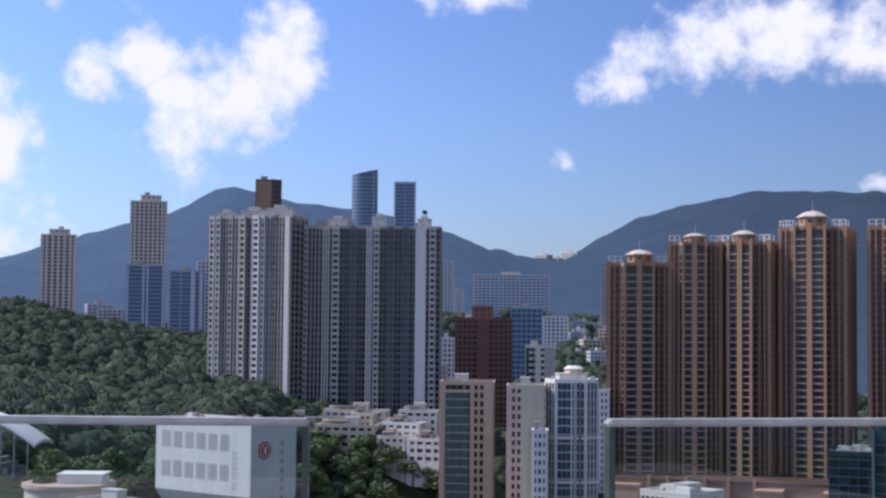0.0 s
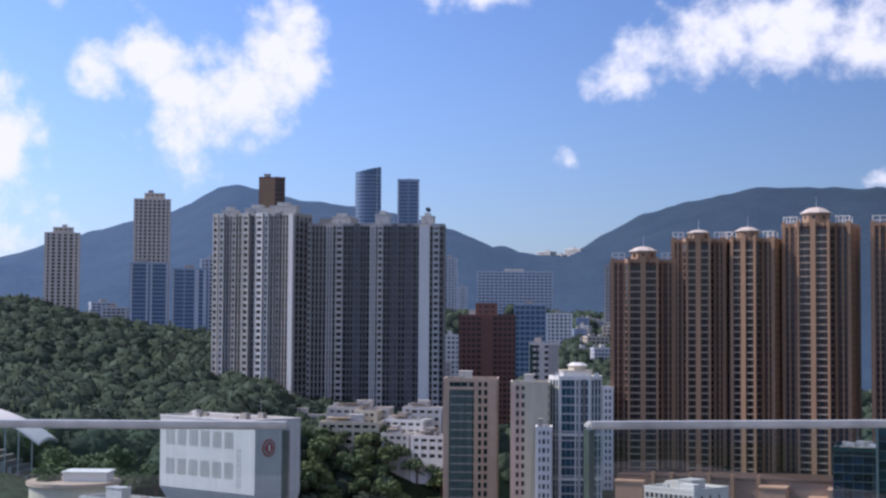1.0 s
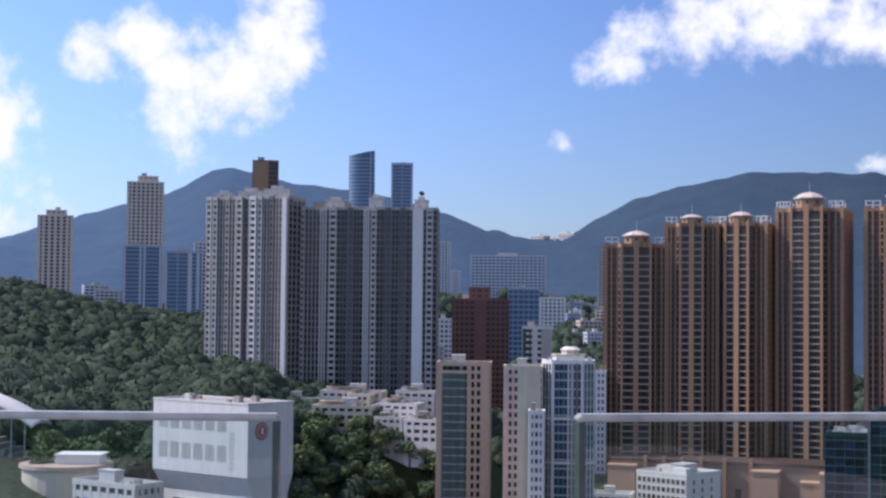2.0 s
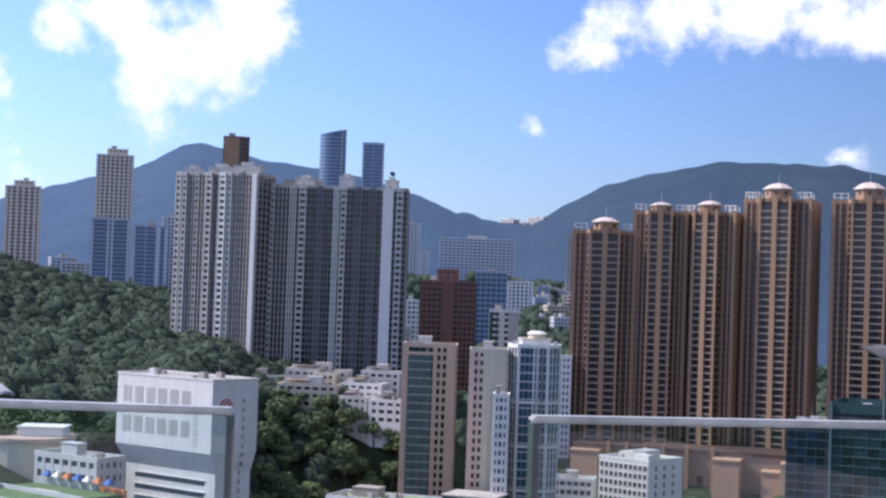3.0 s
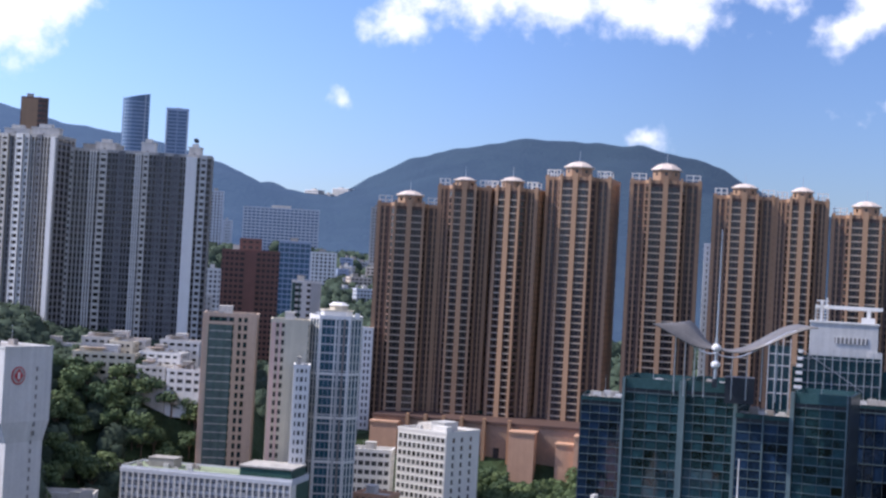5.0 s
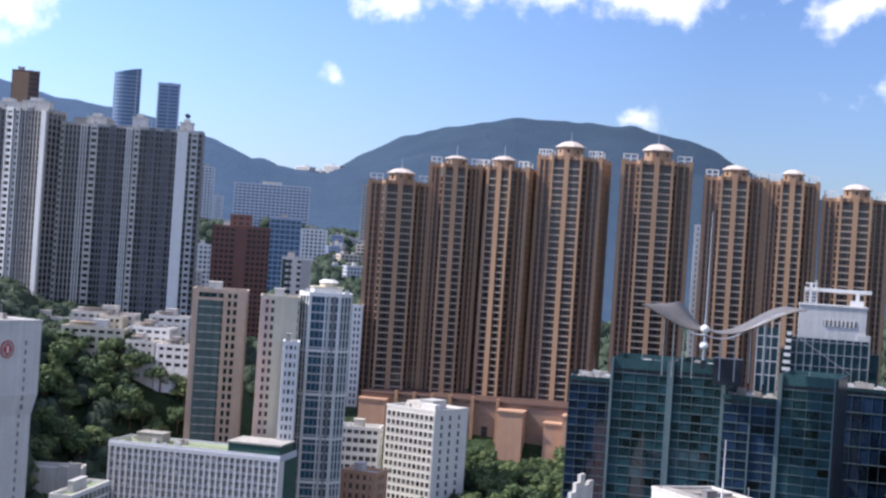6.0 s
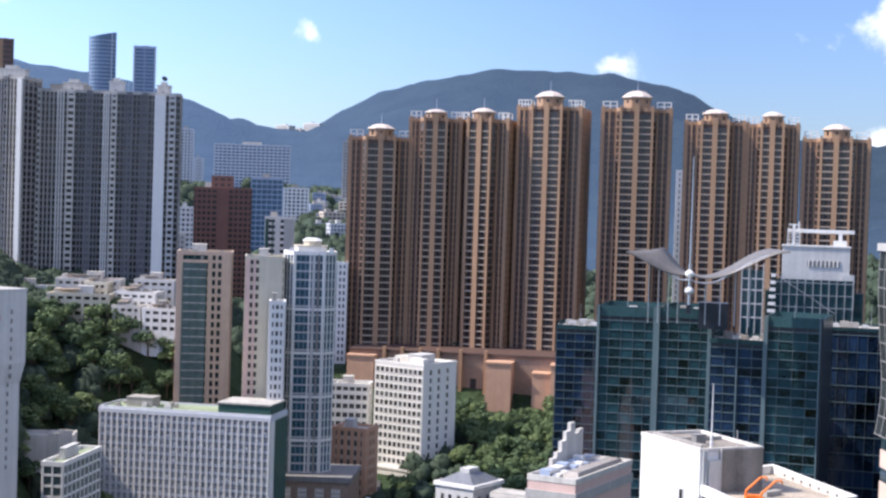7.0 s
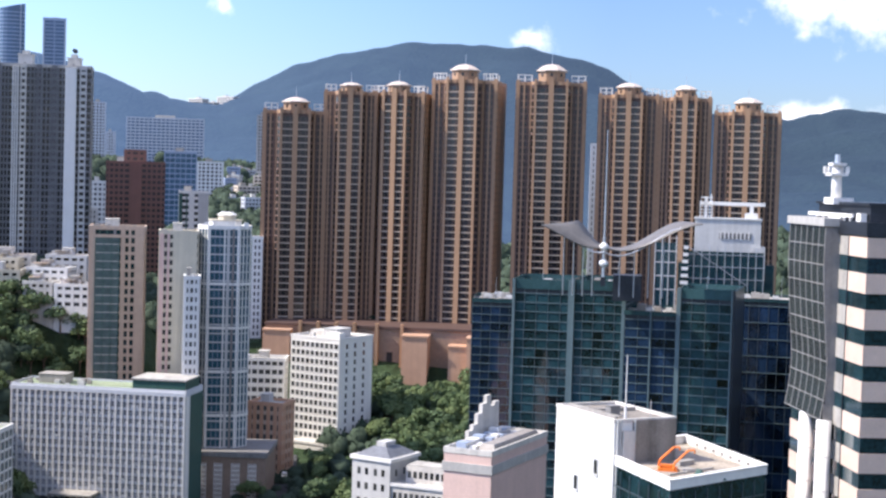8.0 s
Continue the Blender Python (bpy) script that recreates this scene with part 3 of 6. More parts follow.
block("slab_block", "tall dark grey slab block with white vertical ribs", (-70.5, 690, 80), -3, 69, 16, 86, 2.85, MID_GREY, GLASS_BROWN, 1.0, 0.8, 16, 4, 0.06,
      front=even(1, 15, 8, 0.55, 0.9, MID_GREY) + even(15.4, 19, 3, 0.5, 1.3, WHITE) + even(24.6, 34.6, 7, 0.5, 0.8, SLAB_DARK)
      + even(35.4, 38.4, 3, 0.5, 1.3, WHITE) + even(42.4, 57.6, 9, 0.5, 0.8, SLAB_DARK) + [(60.3, 4.8, 1.6, WHITE)],
      stacks=((7.6, 2.6, 0.8, LIGHT_GREY), (21.6, 3.4, 1.1, OFFWHITE), (29.6, 2.4, 0.7, SLAB_DARK), (40.2, 2.6, 1.1, OFFWHITE), (46.8, 2.4, 0.7, SLAB_DARK), (53.4, 2.4, 0.7, SLAB_DARK), (65.6, 3.0, 0.9, LIGHT_GREY)),
      seed=3, category="apartment block", band_mat=SLAB_DARK, units=8, group="grey estate blocks")
block("slab_block", "tall grey slab block with white window stacks", (-106.5, 690, 80), -20, 41, 18, 90, 2.85, MID_GREY, GLASS_BROWN, 1.0, 0.8, 10, 4, 0.06,
      front=even(6.4, 15.6, 6, 0.5, 0.7, MID_GREY) + [(19.6, 0.8, 0.6, SLAB_DARK), (21.2, 0.6, 0.6, SLAB_DARK)] + even(28.6, 37.4, 6, 0.5, 0.7, MID_GREY) + [(39.6, 2.2, 1.6, WHITE)],
      stacks=((1.6, 2.6, 1.0, OFFWHITE), (4.9, 2.4, 1.3, LIGHT_GREY), (11.0, 2.2, 0.9, MID_GREY), (17.2, 3.0, 1.5, OFFWHITE), (24.0, 3.4, 1.6, WHITE), (27.4, 2.2, 1.2, LIGHT_GREY), (33.0, 2.4, 0.8, SLAB_DARK)),
      seed=4, category="apartment block", band_mat=SLAB_DARK, units=8, group="grey estate blocks")


def slab_crowns():
    """Lift houses, tanks and a dish along the roofs of the grey estate."""
    for x, y, z, w, d, h, s in ((-53, 694, 166, 9, 7, 4.2, 0), (-33, 694, 166, 6, 6, 5.5, 1), (-12, 692, 166, 5.5, 6, 4.5, 2), (-92, 688, 170, 11, 7, 3.4, 3), (-80, 684, 170, 12, 7, 4.2, 4), (-103, 692, 170, 7, 6, 2.6, 5)):
        root = thing("lift_house", "weathered white lift house on the slab roof", "lift house", (x, y, z - 0.1), -8, "slab roof lift houses")
        part("house_wall", boxes((0, w, 0, d, 0, h)), (OFFWHITE, LIGHT_GREY)[s % 2], root)
        part("cap", boxes((-0.3, w + 0.3, -0.3, d + 0.3, h, h + 0.5)), LIGHT_GREY, root)
        part("tank", boxes((w * 0.25, w * 0.7, 1, d - 1, h + 0.5, h + 2.0)), OFFWHITE, root)
        part("door", boxes((w * 0.4, w * 0.4 + 1, -0.08, 0.1, 0.2, 2.2)), DARK_GREY, root)
    dish = thing("satellite_dish", "dark satellite dish on a post on the slab roof", "antenna", (-9, 694, 170.4), 0)
    part("post", lambda bm: rod(bm, (0, 0, 0), (0, 0, 3.2), 0.15, 0.12, 6), STEEL, dish)
    part("dish", lambda bm: rod(bm, (0, -0.2, 3.2), (0.2, -0.7, 3.5), 0.5, 1.3, 14), DARK_METAL, dish)


slab_crowns()

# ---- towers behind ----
block("residential_tower", "slim beige residential tower on a wooded ridge", (-334, 1258, 123), 14, 28.5, 20, 73, 3.0, HAZY_BEIGE, GLASS, 1.0, 2.2, 6, 4, 0.2, seed=5, category="apartment tower")
block("residential_tower", "tall beige residential tower with stepped crown", (-254, 1228, 100), 11, 29, 20, 122, 3.0, HAZY_BEIGE, GLASS, 1.1, 1.6, 8, 4, 0.2, seed=6, category="apartment tower", units=6)
block("glass_tower", "blue glass residential tower with white ribs", (-235.5, 1128, 100), 11, 28, 18, 66, 3.0, HAZY_BLUE, GLASS_HAZY, 0.7, 0.5, 8, 4, 0.15,
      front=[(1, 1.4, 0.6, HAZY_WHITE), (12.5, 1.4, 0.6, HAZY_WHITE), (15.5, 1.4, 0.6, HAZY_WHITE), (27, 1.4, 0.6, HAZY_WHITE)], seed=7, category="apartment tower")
block("glass_tower", "blue glass residential tower with pale side walls", (-205, 1133, 100), 10, 26.5, 18, 62, 3.0, HAZY_BLUE, GLASS_HAZY, 0.7, 0.5, 8, 4, 0.15,
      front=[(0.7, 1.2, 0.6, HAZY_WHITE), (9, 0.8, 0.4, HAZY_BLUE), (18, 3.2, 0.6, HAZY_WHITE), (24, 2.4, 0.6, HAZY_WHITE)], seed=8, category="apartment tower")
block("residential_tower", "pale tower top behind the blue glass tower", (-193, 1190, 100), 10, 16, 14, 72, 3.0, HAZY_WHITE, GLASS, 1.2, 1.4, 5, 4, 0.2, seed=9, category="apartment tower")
for x, y, z, w, d, h, s in ((-246.5, 1233, 222, 16, 10, 5.0, 91), (-328, 1262, 196, 16, 10, 4.5, 92)):
    block("rooftop_house", "stepped beige roof storey on the far tower", (x, y, z), 12, w, d, h, 2.6, HAZY_BEIGE, GLASS, 1.2, 1.6, 4, 3, 0.2, seed=s, units=1, group="far tower roof storeys")
block("brown_tower", "orange-brown tower top behind the grey slab", (-123.5, 993, 90), 6, 16.5, 14, 127, 3.2, REDBROWN, GLASS_BROWN, 1.4, 3.0, 3, 3, 0.2,
      front=[(5.2, 10.0, 0.5, TAN), (13.2, 0.8, 0.4, BROWN), (15.6, 1.4, 0.4, BROWN)], seed=10, category="apartment tower", units=3)


def lens_tower():
    """A slim glass tower of lens-shaped plan with a sloping top."""
    root = thing("glass_skyscraper", "very slim blue glass skyscraper with sloping curved top", "skyscraper", (-88.7, 1698, 150), 3)
    plan = [(14.2 * math.sin(a), -9 * math.cos(a)) for a in [math.pi * 2 * i / 20 for i in range(20)]]
    bm = bmesh.new()
    prism(bm, plan, -20, 150)
    for v in bm.verts:
        if v.co.z > 100:
            v.co.z = 143 + 6.5 * (v.co.x + 14) / 28
    me = bpy.data.meshes.new("glazing")
    bm.to_mesh(me)
    bm.free()
    me.materials.append(GLASS_HAZY)
    part("glazing", me, None, root)
    belt = mesh_of("floor_band", lambda b: ring(b, plan, 0.12, 0, 0.8), HAZY_BLUE)
    for k in range(34):
        part("floor_band", belt, None, root, at=(0, 0, 4 + k * 4.1))
    part("fin", boxes((-14.6, -13.6, -2, 2, -20, 144)), HAZY_WHITE, root)
    part("fin", boxes((9.0, 9.8, -8.0, -5.0, -20, 148)), HAZY_WHITE, root)


lens_tower()
block("glass_skyscraper", "slim dark blue glass skyscraper with flat top", (-56, 1700, 150), 1.5, 24, 18, 134, 4.0, HAZY_BLUE, GLASS_HAZY, 0.8, 0.5, 6, 4, 0.12,
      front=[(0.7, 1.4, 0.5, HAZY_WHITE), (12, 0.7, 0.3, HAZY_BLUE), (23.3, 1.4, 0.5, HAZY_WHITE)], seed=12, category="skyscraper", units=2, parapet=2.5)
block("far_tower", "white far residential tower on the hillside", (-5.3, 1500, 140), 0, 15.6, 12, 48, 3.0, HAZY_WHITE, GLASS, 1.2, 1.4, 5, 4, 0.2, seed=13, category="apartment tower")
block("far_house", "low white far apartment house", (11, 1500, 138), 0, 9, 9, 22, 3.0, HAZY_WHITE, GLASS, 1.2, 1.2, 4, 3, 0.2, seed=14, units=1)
block("far_slab", "wide pale grey-blue slab block on the hillside", (30, 1500, 125), -1, 74, 15, 50, 3.1, HAZY_WHITE, GLASS_HAZY, 1.4, 0.9, 18, 4, 0.2, seed=15, category="apartment block", units=6)
block("blue_tower", "blue-green glass office tower in the valley", (44.5, 998, 84), -3, 20.5, 16, 51, 3.4, HAZY_BLUE, GLASS_BLUE, 0.7, 0.4, 6, 4, 0.12, seed=16, category="office tower")
block("red_tower", "red-brown tiled apartment tower with stepped top", (6.6, 800, 62), -2, 29.3, 22, 64, 2.9, REDBROWN, GLASS_BROWN, 1.3, 1.0, 10, 6, 0.25,
      front=even(0, 10, 4, 0.9, 0.35, REDBROWN) + [(14.6, 6.5, 1.2, REDBROWN)] + even(19, 29, 4, 0.9, 0.35, REDBROWN), seed=17, category="apartment tower", units=2)
block("rooftop_house", "red-brown stepped lift tower above the apartment roof", (15.5, 806, 126), -2, 11, 9, 6.2, 3.0, REDBROWN, GLASS_BROWN, 1.6, 1.4, 3, 3, 0.2, seed=18, units=0)
block("white_tower", "narrow white apartment tower with balconies", (-2.6, 900, 86), 0, 10.4, 10, 29, 2.9, WHITE, GLASS, 1.3, 1.2, 4, 3, 0.25, seed=19, category="apartment tower", units=2)
block("white_tower", "lower white apartment house beside the red tower", (-5, 860, 78), 0, 7.5, 10, 22, 2.9, OFFWHITE, GLASS, 1.3, 1.2, 3, 3, 0.25, seed=20, category="apartment tower", units=2)
block("green_house", "white and green tiled apartment house", (40.8, 748, 78), -4, 13.8, 12, 34, 3.0, WHITE, GLASS, 1.4, 1.6, 4, 4, 0.25,
      front=[(0.8, 1.6, 0.5, GREEN_TILE), (3.6, 0.6, 0.4, GREEN_TILE), (6.0, 2.6, 0.5, WHITE), (11.4, 4.6, 0.4, LIGHT_GREY)], seed=21, category="apartment house", units=2)
block("far_slab", "white far apartment slab in the valley", (78.5, 1197, 96), -4, 20, 12, 35, 3.0, WHITE, GLASS, 1.2, 1.4, 6, 3, 0.25, seed=22, category="apartment block")
block("far_tower", "grey far tower behind the brown estate", (144.4, 1392, 120), -6, 9.8, 9, 57, 3.0, MID_GREY, GLASS, 1.2, 1.4, 3, 3, 0.2, seed=23, category="apartment tower", units=1)
block("white_tower", "thin white tower beside the brown estate", (70.5, 686, 36), -6, 4.4, 8, 57, 3.0, WHITE, GLASS, 1.3, 0.9, 2, 4, 0.2, seed=24, category="apartment tower", units=0)
block("far_tower", "pale tower seen between the brown towers", (247, 740, 50), -18, 7, 9, 92, 3.0, HAZY_WHITE, GLASS, 1.2, 1.2, 3, 3, 0.2, seed=25, category="apartment tower", units=0)
for x, y, w, h, s in ((118, 1996, 20, 11, 26), (140, 1995, 12, 8, 27), (154, 1993, 24, 14, 28), (178, 1990, 12, 9, 29)):
    block("ridge_house", "white apartment house on the mountain saddle", (x * 1.28, y * 1.28, 230), -48, w * 1.5, 16, h * 1.6, 3.6, WHITE, GLASS, 1.2, 1.0, max(3, int(w / 4)), 3, 0.2, seed=s, group="saddle houses", units=1)
_r = random.Random(5)
for i in range(26):
    a, r = radians(_r.uniform(4.6, 6.9)), _r.uniform(1080, 1400)
    x, y = r * math.sin(a), r * math.cos(a)
    block("hillside_house", "small pale hillside apartment house", (x, y, ground_z(x, y) - 1), _r.uniform(-25, 15), _r.uniform(9, 20), 10, _r.uniform(8, 17), 3.0,
          _r.choice((HAZY_WHITE, LIGHT_GREY, HAZY_BLUE, HAZY_BEIGE)), GLASS, 1.3, 1.0, 5, 3, 0.2, seed=40 + i, group="hillside houses", units=1)
for i in range(9):
    a, r = radians(_r.uniform(-17, -12.6) if i < 6 else _r.uniform(-11.8, -8.5)), _r.uniform(1330, 1500)
    x, y = r * math.sin(a), r * math.cos(a)
    block("hillside_house", "small pale hillside apartment house", (x, y, ground_z(x, y) - 3), _r.uniform(-15, 25), _r.uniform(12, 24), 10, _r.uniform(14, 30), 3.0,
          _r.choice((HAZY_WHITE, LIGHT_GREY)), GLASS, 1.3, 1.0, 5, 3, 0.2, seed=80 + i, group="hillside houses", units=1)

# ---- middle distance ----
def glazed_corner(root):
    """A projecting glazed bay with slim transoms up the front of the tower."""
    part("glazed_bay", boxes((2.0, 10.4, -0.85, 0.1, 0, 67.6)), GLASS_GREY, root)
    bar = mesh_of("bay_transom", boxes((1.95, 10.45, -0.95, 0.1, 0, 0.35)), MID_GREY)
    for k in range(22):
        part("bay_transom", bar, None, root, at=(0, 0, 1 + k * 3.05))
    for x in (2.05, 4.8, 7.6, 10.35):
        part("bay_mullion", boxes((x - 0.12, x + 0.12, -1.0, 0.1, 0, 68.1)), GREEN_TILE, root)
    part("bay_cap", boxes((1.6, 10.8, -1.1, 0.1, 67.6, 68.6)), BEIGE, root)


_beige = block("beige_tower", "beige tiled tower with green glazed front corner", (-0.7, 556, 30), -3, 19.2, 20, 70.6, 3.05, BEIGE, GLASS_TEAL, 1.1, 1.0, 7, 7, 0.25,
      front=[(1.0, 1.8, 0.6, BEIGE), (3.4, 0.5, 0.3, GREEN_TILE), (6.0, 0.5, 0.3, GREEN_TILE), (8.7, 0.9, 0.5, DARK_GREY), (11.6, 1.6, 0.6, BEIGE), (14.0, 0.9, 0.5, BEIGE), (17.4, 3.4, 0.6, BEIGE)],
      seed=30, category="apartment tower", units=3)
glazed_corner(_beige)
block("pale_tower", "pale beige tower with blank side wall", (22.6, 528, 25), -3, 13, 17, 75.4, 3.0, PALE_BEIGE, GLASS, 1.3, 1.0, 5, 5, 0.25,
      front=[(0.8, 1.5, 0.7, PINK), (3.0, 0.9, 0.6, PINK), (8.6, 8.2, 0.5, PALE_BEIGE)], seed=31, category="apartment tower", units=4)
block("white_tower", "narrow white balcony tower in front of the pale tower", (30.4, 512, 25), -4, 4.8, 10, 61, 3.0, WHITE, GLASS, 1.4, 0.7, 3, 4, 0.3, seed=32, category="apartment tower", units=1)


def white_glass_tower():
    """White and blue-glass tower with a stepped crown and small dome."""
    w, d, h = 17.2, 17.0, 89.0
    plan = [(2.8, 0), (13.5, 0), (17.2, 4.0), (17.2, 13), (13.5, 17), (2.8, 17), (-0.5, 13), (-0.5, 3.5)]
    root = block("white_glass_tower", "white residential tower with blue glass bays and small dome", (36.4, 529, 13.5), -5, w, d, h, 3.05, WHITE, GLASS_SKY, 0.5, 0.3, 9, 5, 0.3,
                 poly=plan, front=[(0.4, 0.7, 0.6, WHITE), (2.3, 0.14, 0.4, HAZY_BLUE), (4.0, 0.14, 0.4, HAZY_BLUE), (5.6, 0.5, 0.6, WHITE), (6.9, 1.0, 0.6, LIGHT_GREY), (8.6, 0.9, 0.5, DARK_GREY), (10.3, 0.7, 0.6, WHITE)], seed=33, category="apartment tower", units=0, band_mat=LIGHT_GREY)
    belt = mesh_of("storey_belt", lambda bm: ring(bm, plan, 0.5, 0, 0.9), WHITE)
    for k in range(5):
        part("storey_belt", belt, None, root, at=(0, 0, 8.4 + k * 15.25))
    part("crown", lambda bm: prism(bm, offset(plan, -3.2), h, h + 2.6), WHITE, root)
    part("crown_cornice", lambda bm: prism(bm, offset(plan, -2.9), h + 2.6, h + 3.0), PALE_BEIGE, root)
    part("lantern", lambda bm: prism(bm, [(x + 9, y + 8) for x, y in ngon(8, 3.4, 0.5)], h + 3.0, h + 4.6), PALE_BEIGE, root)
    part("lantern_roof", lambda bm: prism(bm, [(x + 9, y + 8) for x, y in ngon(8, 3.9, 0.5)], h + 4.6, h + 5.6, [(x + 9, y + 8) for x, y in ngon(8, 2.2, 0.5)]), WHITE, root)
    for x, y in ((2.0, 1.2), (15.6, 1.2), (8.8, 0.5)):
        part("crown_post", boxes((x - 0.8, x + 0.8, y - 0.3, y + 1.0, h, h + 2.2)), WHITE, root)
    # podium with lattice panels
    pod = thing("tower_podium", "dark brown podium with white lattice panels", "podium", (34.6, 523, 8.7), -14)
    pod.scale = (1.06, 1.06, 1.06)
    part("body", boxes((0, 24, 0, 26, -22, 15)), BROWN_STONE, pod)
    part("cornice", boxes((-0.6, 24.6, -0.6, 26.6, 15, 16.6)), DARK_GREY, pod)
    for x in (2.2, 7.4, 13.0, 18.4):
        def lattice(bm, x=x):
            for i in range(5):
                box(bm, x + i * 0.62, x + i * 0.62 + 0.22, -0.28, 0.05, 0, 13)
            for j in range(9):
                box(bm, x, x + 2.72, -0.22, 0.05, j * 1.5, 0.3 + j * 1.5)
        part("lattice_panel", lattice, WHITE, pod, "white lattice panel")


white_glass_tower()


def flats():
    """White block with deep punched windows on one face and small windows on the other."""
    root = thing("white_flats", "white apartment block with rows of punched windows", "apartment block", (77.8, 599.2, 14), -45)
    w, d, h, st = 23.7, 22.6, 44.0, 3.25
    part("wall", boxes((0, w, 0, d, -6, h)), WHITE, root)
    part("parapet", lambda bm: ring(bm, rect(w, d), 0.15, h, h + 1.0, 0.25), WHITE, root)
    part("roof", boxes((0.4, w - 0.4, 0.4, d - 0.4, h, h + 0.15)), ROOF, root)
    hood = mesh_of("window_surround", boxes((-1.02, -0.82, -0.2, 0.1, -1.0, 1.2), (0.82, 1.02, -0.2, 0.1, -1.0, 1.2), (-1.02, 1.02, -0.24, 0.1, -1.2, -0.98)), WHITE)
    pane = mesh_of("window", boxes((-0.8, 0.8, -0.06, 0.1, -0.98, 0.9)), GLASS)
    small = mesh_of("small_window", boxes((-0.6, 0.6, -0.05, 0.1, -0.8, 0.8), (-0.75, 0.75, -0.22, 0.1, -1.0, -0.82)), GLASS)
    for r in range(12):
        for c in range(10):
            x, z = 1.5 + c * 2.3, h - 2.4 - r * st
            part("window", pane, None, root, at=(x, 0, z))
            part("window_surround", hood, None, root, at=(x, 0, z))
        for y in (5.0, 10.5, 16.5):
            part("small_window", small, None, root, at=(w, y, h - 2.4 - r * st), turn=90)
    part("lift_house", boxes((w - 7, w - 0.5, 0.5, 4.2, h, h + 2.8)), WHITE, root)
    part("lift_house", boxes((3, 11, 9, 16, h, h + 2.4)), OFFWHITE, root)
    clutter(root, w, d, h + 0.15, 77, 9)
    part("porch", boxes((6, w + 2, -6, 0, -6, 3.4), (5.6, w + 2.4, -6.4, 0, 3.4, 4.2)), OFFWHITE, root)


flats()


def office():
    w, d, h = 65.0, 19.0, 40.5
    root = thing("office_block", "grey office slab with white vertical fins and green end wall", "office block", (-25.0, 518.8, 12.6), -21.5)
    root.scale = (0.92, 0.92, 0.92)
    part("glazing", boxes((0, w, 0, d, -5, h - 1.4)), BLINDS, root)
    part("fascia", boxes((-0.3, w + 0.3, -0.7, d + 0.2, h - 1.5, h)), HAZY_WHITE, root)
    part("roof", boxes((0.2, w - 0.2, 0, d, h, h + 0.15)), ROOF_GREEN, root)
    part("parapet", lambda bm: ring(bm, rect(w, d), 0.1, h, h + 0.8, 0.2), HAZY_WHITE, root)
    sill = mesh_of("spandrel", boxes((0, w, -0.30, 0.1, 0, 1.15)), HAZY_WHITE)
    head = mesh_of("window_rail", boxes((0, w, -0.2, 0.1, 0, 0.14)), HAZY_WHITE)
    for k in range(13):
        part("spandrel", sill, None, root, at=(0, 0, 1.2 + k * 2.92))
        part("window_rail", head, None, root, at=(0, 0, 2.2 + k * 2.92 + 0.85))
    fin = mesh_of("fin", boxes((-0.24, 0.24, -0.7, 0.1, 1, h - 1.5)), WHITE)
    thin = mesh_of("mullion", boxes((-0.07, 0.07, -0.36, 0.1, 1, h - 1.5)), HAZY_WHITE)
    for i in range(29):
        part("fin", fin, None, root, at=(0.3 + i * (w - 0.6) / 28, 0, 0))
        if i < 28:
            for q in (0.33, 0.67):
                part("mullion", thin, None, root, at=(0.3 + (i + q) * (w - 0.6) / 28, 0, 0))
    unit = mesh_of("window_unit", boxes((-0.4, 0.4, -0.62, 0.0, 0, 0.5)), HAZY_WHITE)
    rr = random.Random(12)
    for _ in range(130):
        part("window_unit", unit, None, root, at=(1.2 + rr.randrange(84) * (w - 0.6) / 84, -0.02, 2.4 + rr.randrange(13) * 2.92))
    part("end_wall", boxes((w - 0.02, w + 0.25, 0.0, 4.5, -5, h - 1.5)), WHITE, root)
    part("end_wall_tile", boxes((w - 0.02, w + 0.32, 4.5, d, -5, h - 1.5)), GREEN_TILE, root, "dark green tiled end wall")
    part("plant_storey", boxes((w - 20, w - 0.5, 1.0, d - 2, h, h + 3.8)), GREEN_TILE, root, "dark green plant storey")
    part("plant_storey_roof", boxes((w - 20.4, w - 0.1, 0.6, d - 1.6, h + 3.8, h + 4.4)), ROOF, root)
    clutter(root, w * 0.55, d, h + 0.15, 21, 12)
    part("entrance_canopy", boxes((18, 34, -9, 0, 3.2, 3.9), (18, 18.5, -8.5, -8, -4, 3.2), (33.5, 34, -8.5, -8, -4, 3.2)), CONCRETE, root)


office()
block("green_white_house", "low white house with green glazing bars", (-37.6, 452, 16), -17, 6.2, 31, 26, 3.2, WHITE, GLASS_GREY, 0.7, 0.45, 2, 9, 0.2, seed=34, units=1, roof=ROOF_GREEN)
_hall = block("white_hall", "low white hall with a blank wall and stepped parapet", (-50.8, 492, 14), -4, 18.8, 10, 29.6, 9.0, OFFWHITE, GLASS, 8.9, 1.0, 4, 3, 0.2, seed=35, units=0, plain=(0, 1, 3))
part("parapet_step", boxes((11.5, 15.0, -0.4, 0.3, 30.6, 31.3), (15.0, 18.9, -0.4, 0.3, 30.6, 32.4)), OFFWHITE, _hall)
block("orange_house", "low orange and cream house beside the road", (57.5, 560, 8), -30, 13.5, 11, 29, 3.6, ORANGE, GLASS, 1.5, 1.4, 5, 4, 0.25, seed=36, units=2, band_mat=BEIGE)
block("white_low_house", "low white house with long window bands", (61, 612, 20), -14, 16, 12, 27, 3.6, WHITE, GLASS, 1.7, 0.6, 6, 4, 0.2, seed=37, units=2)


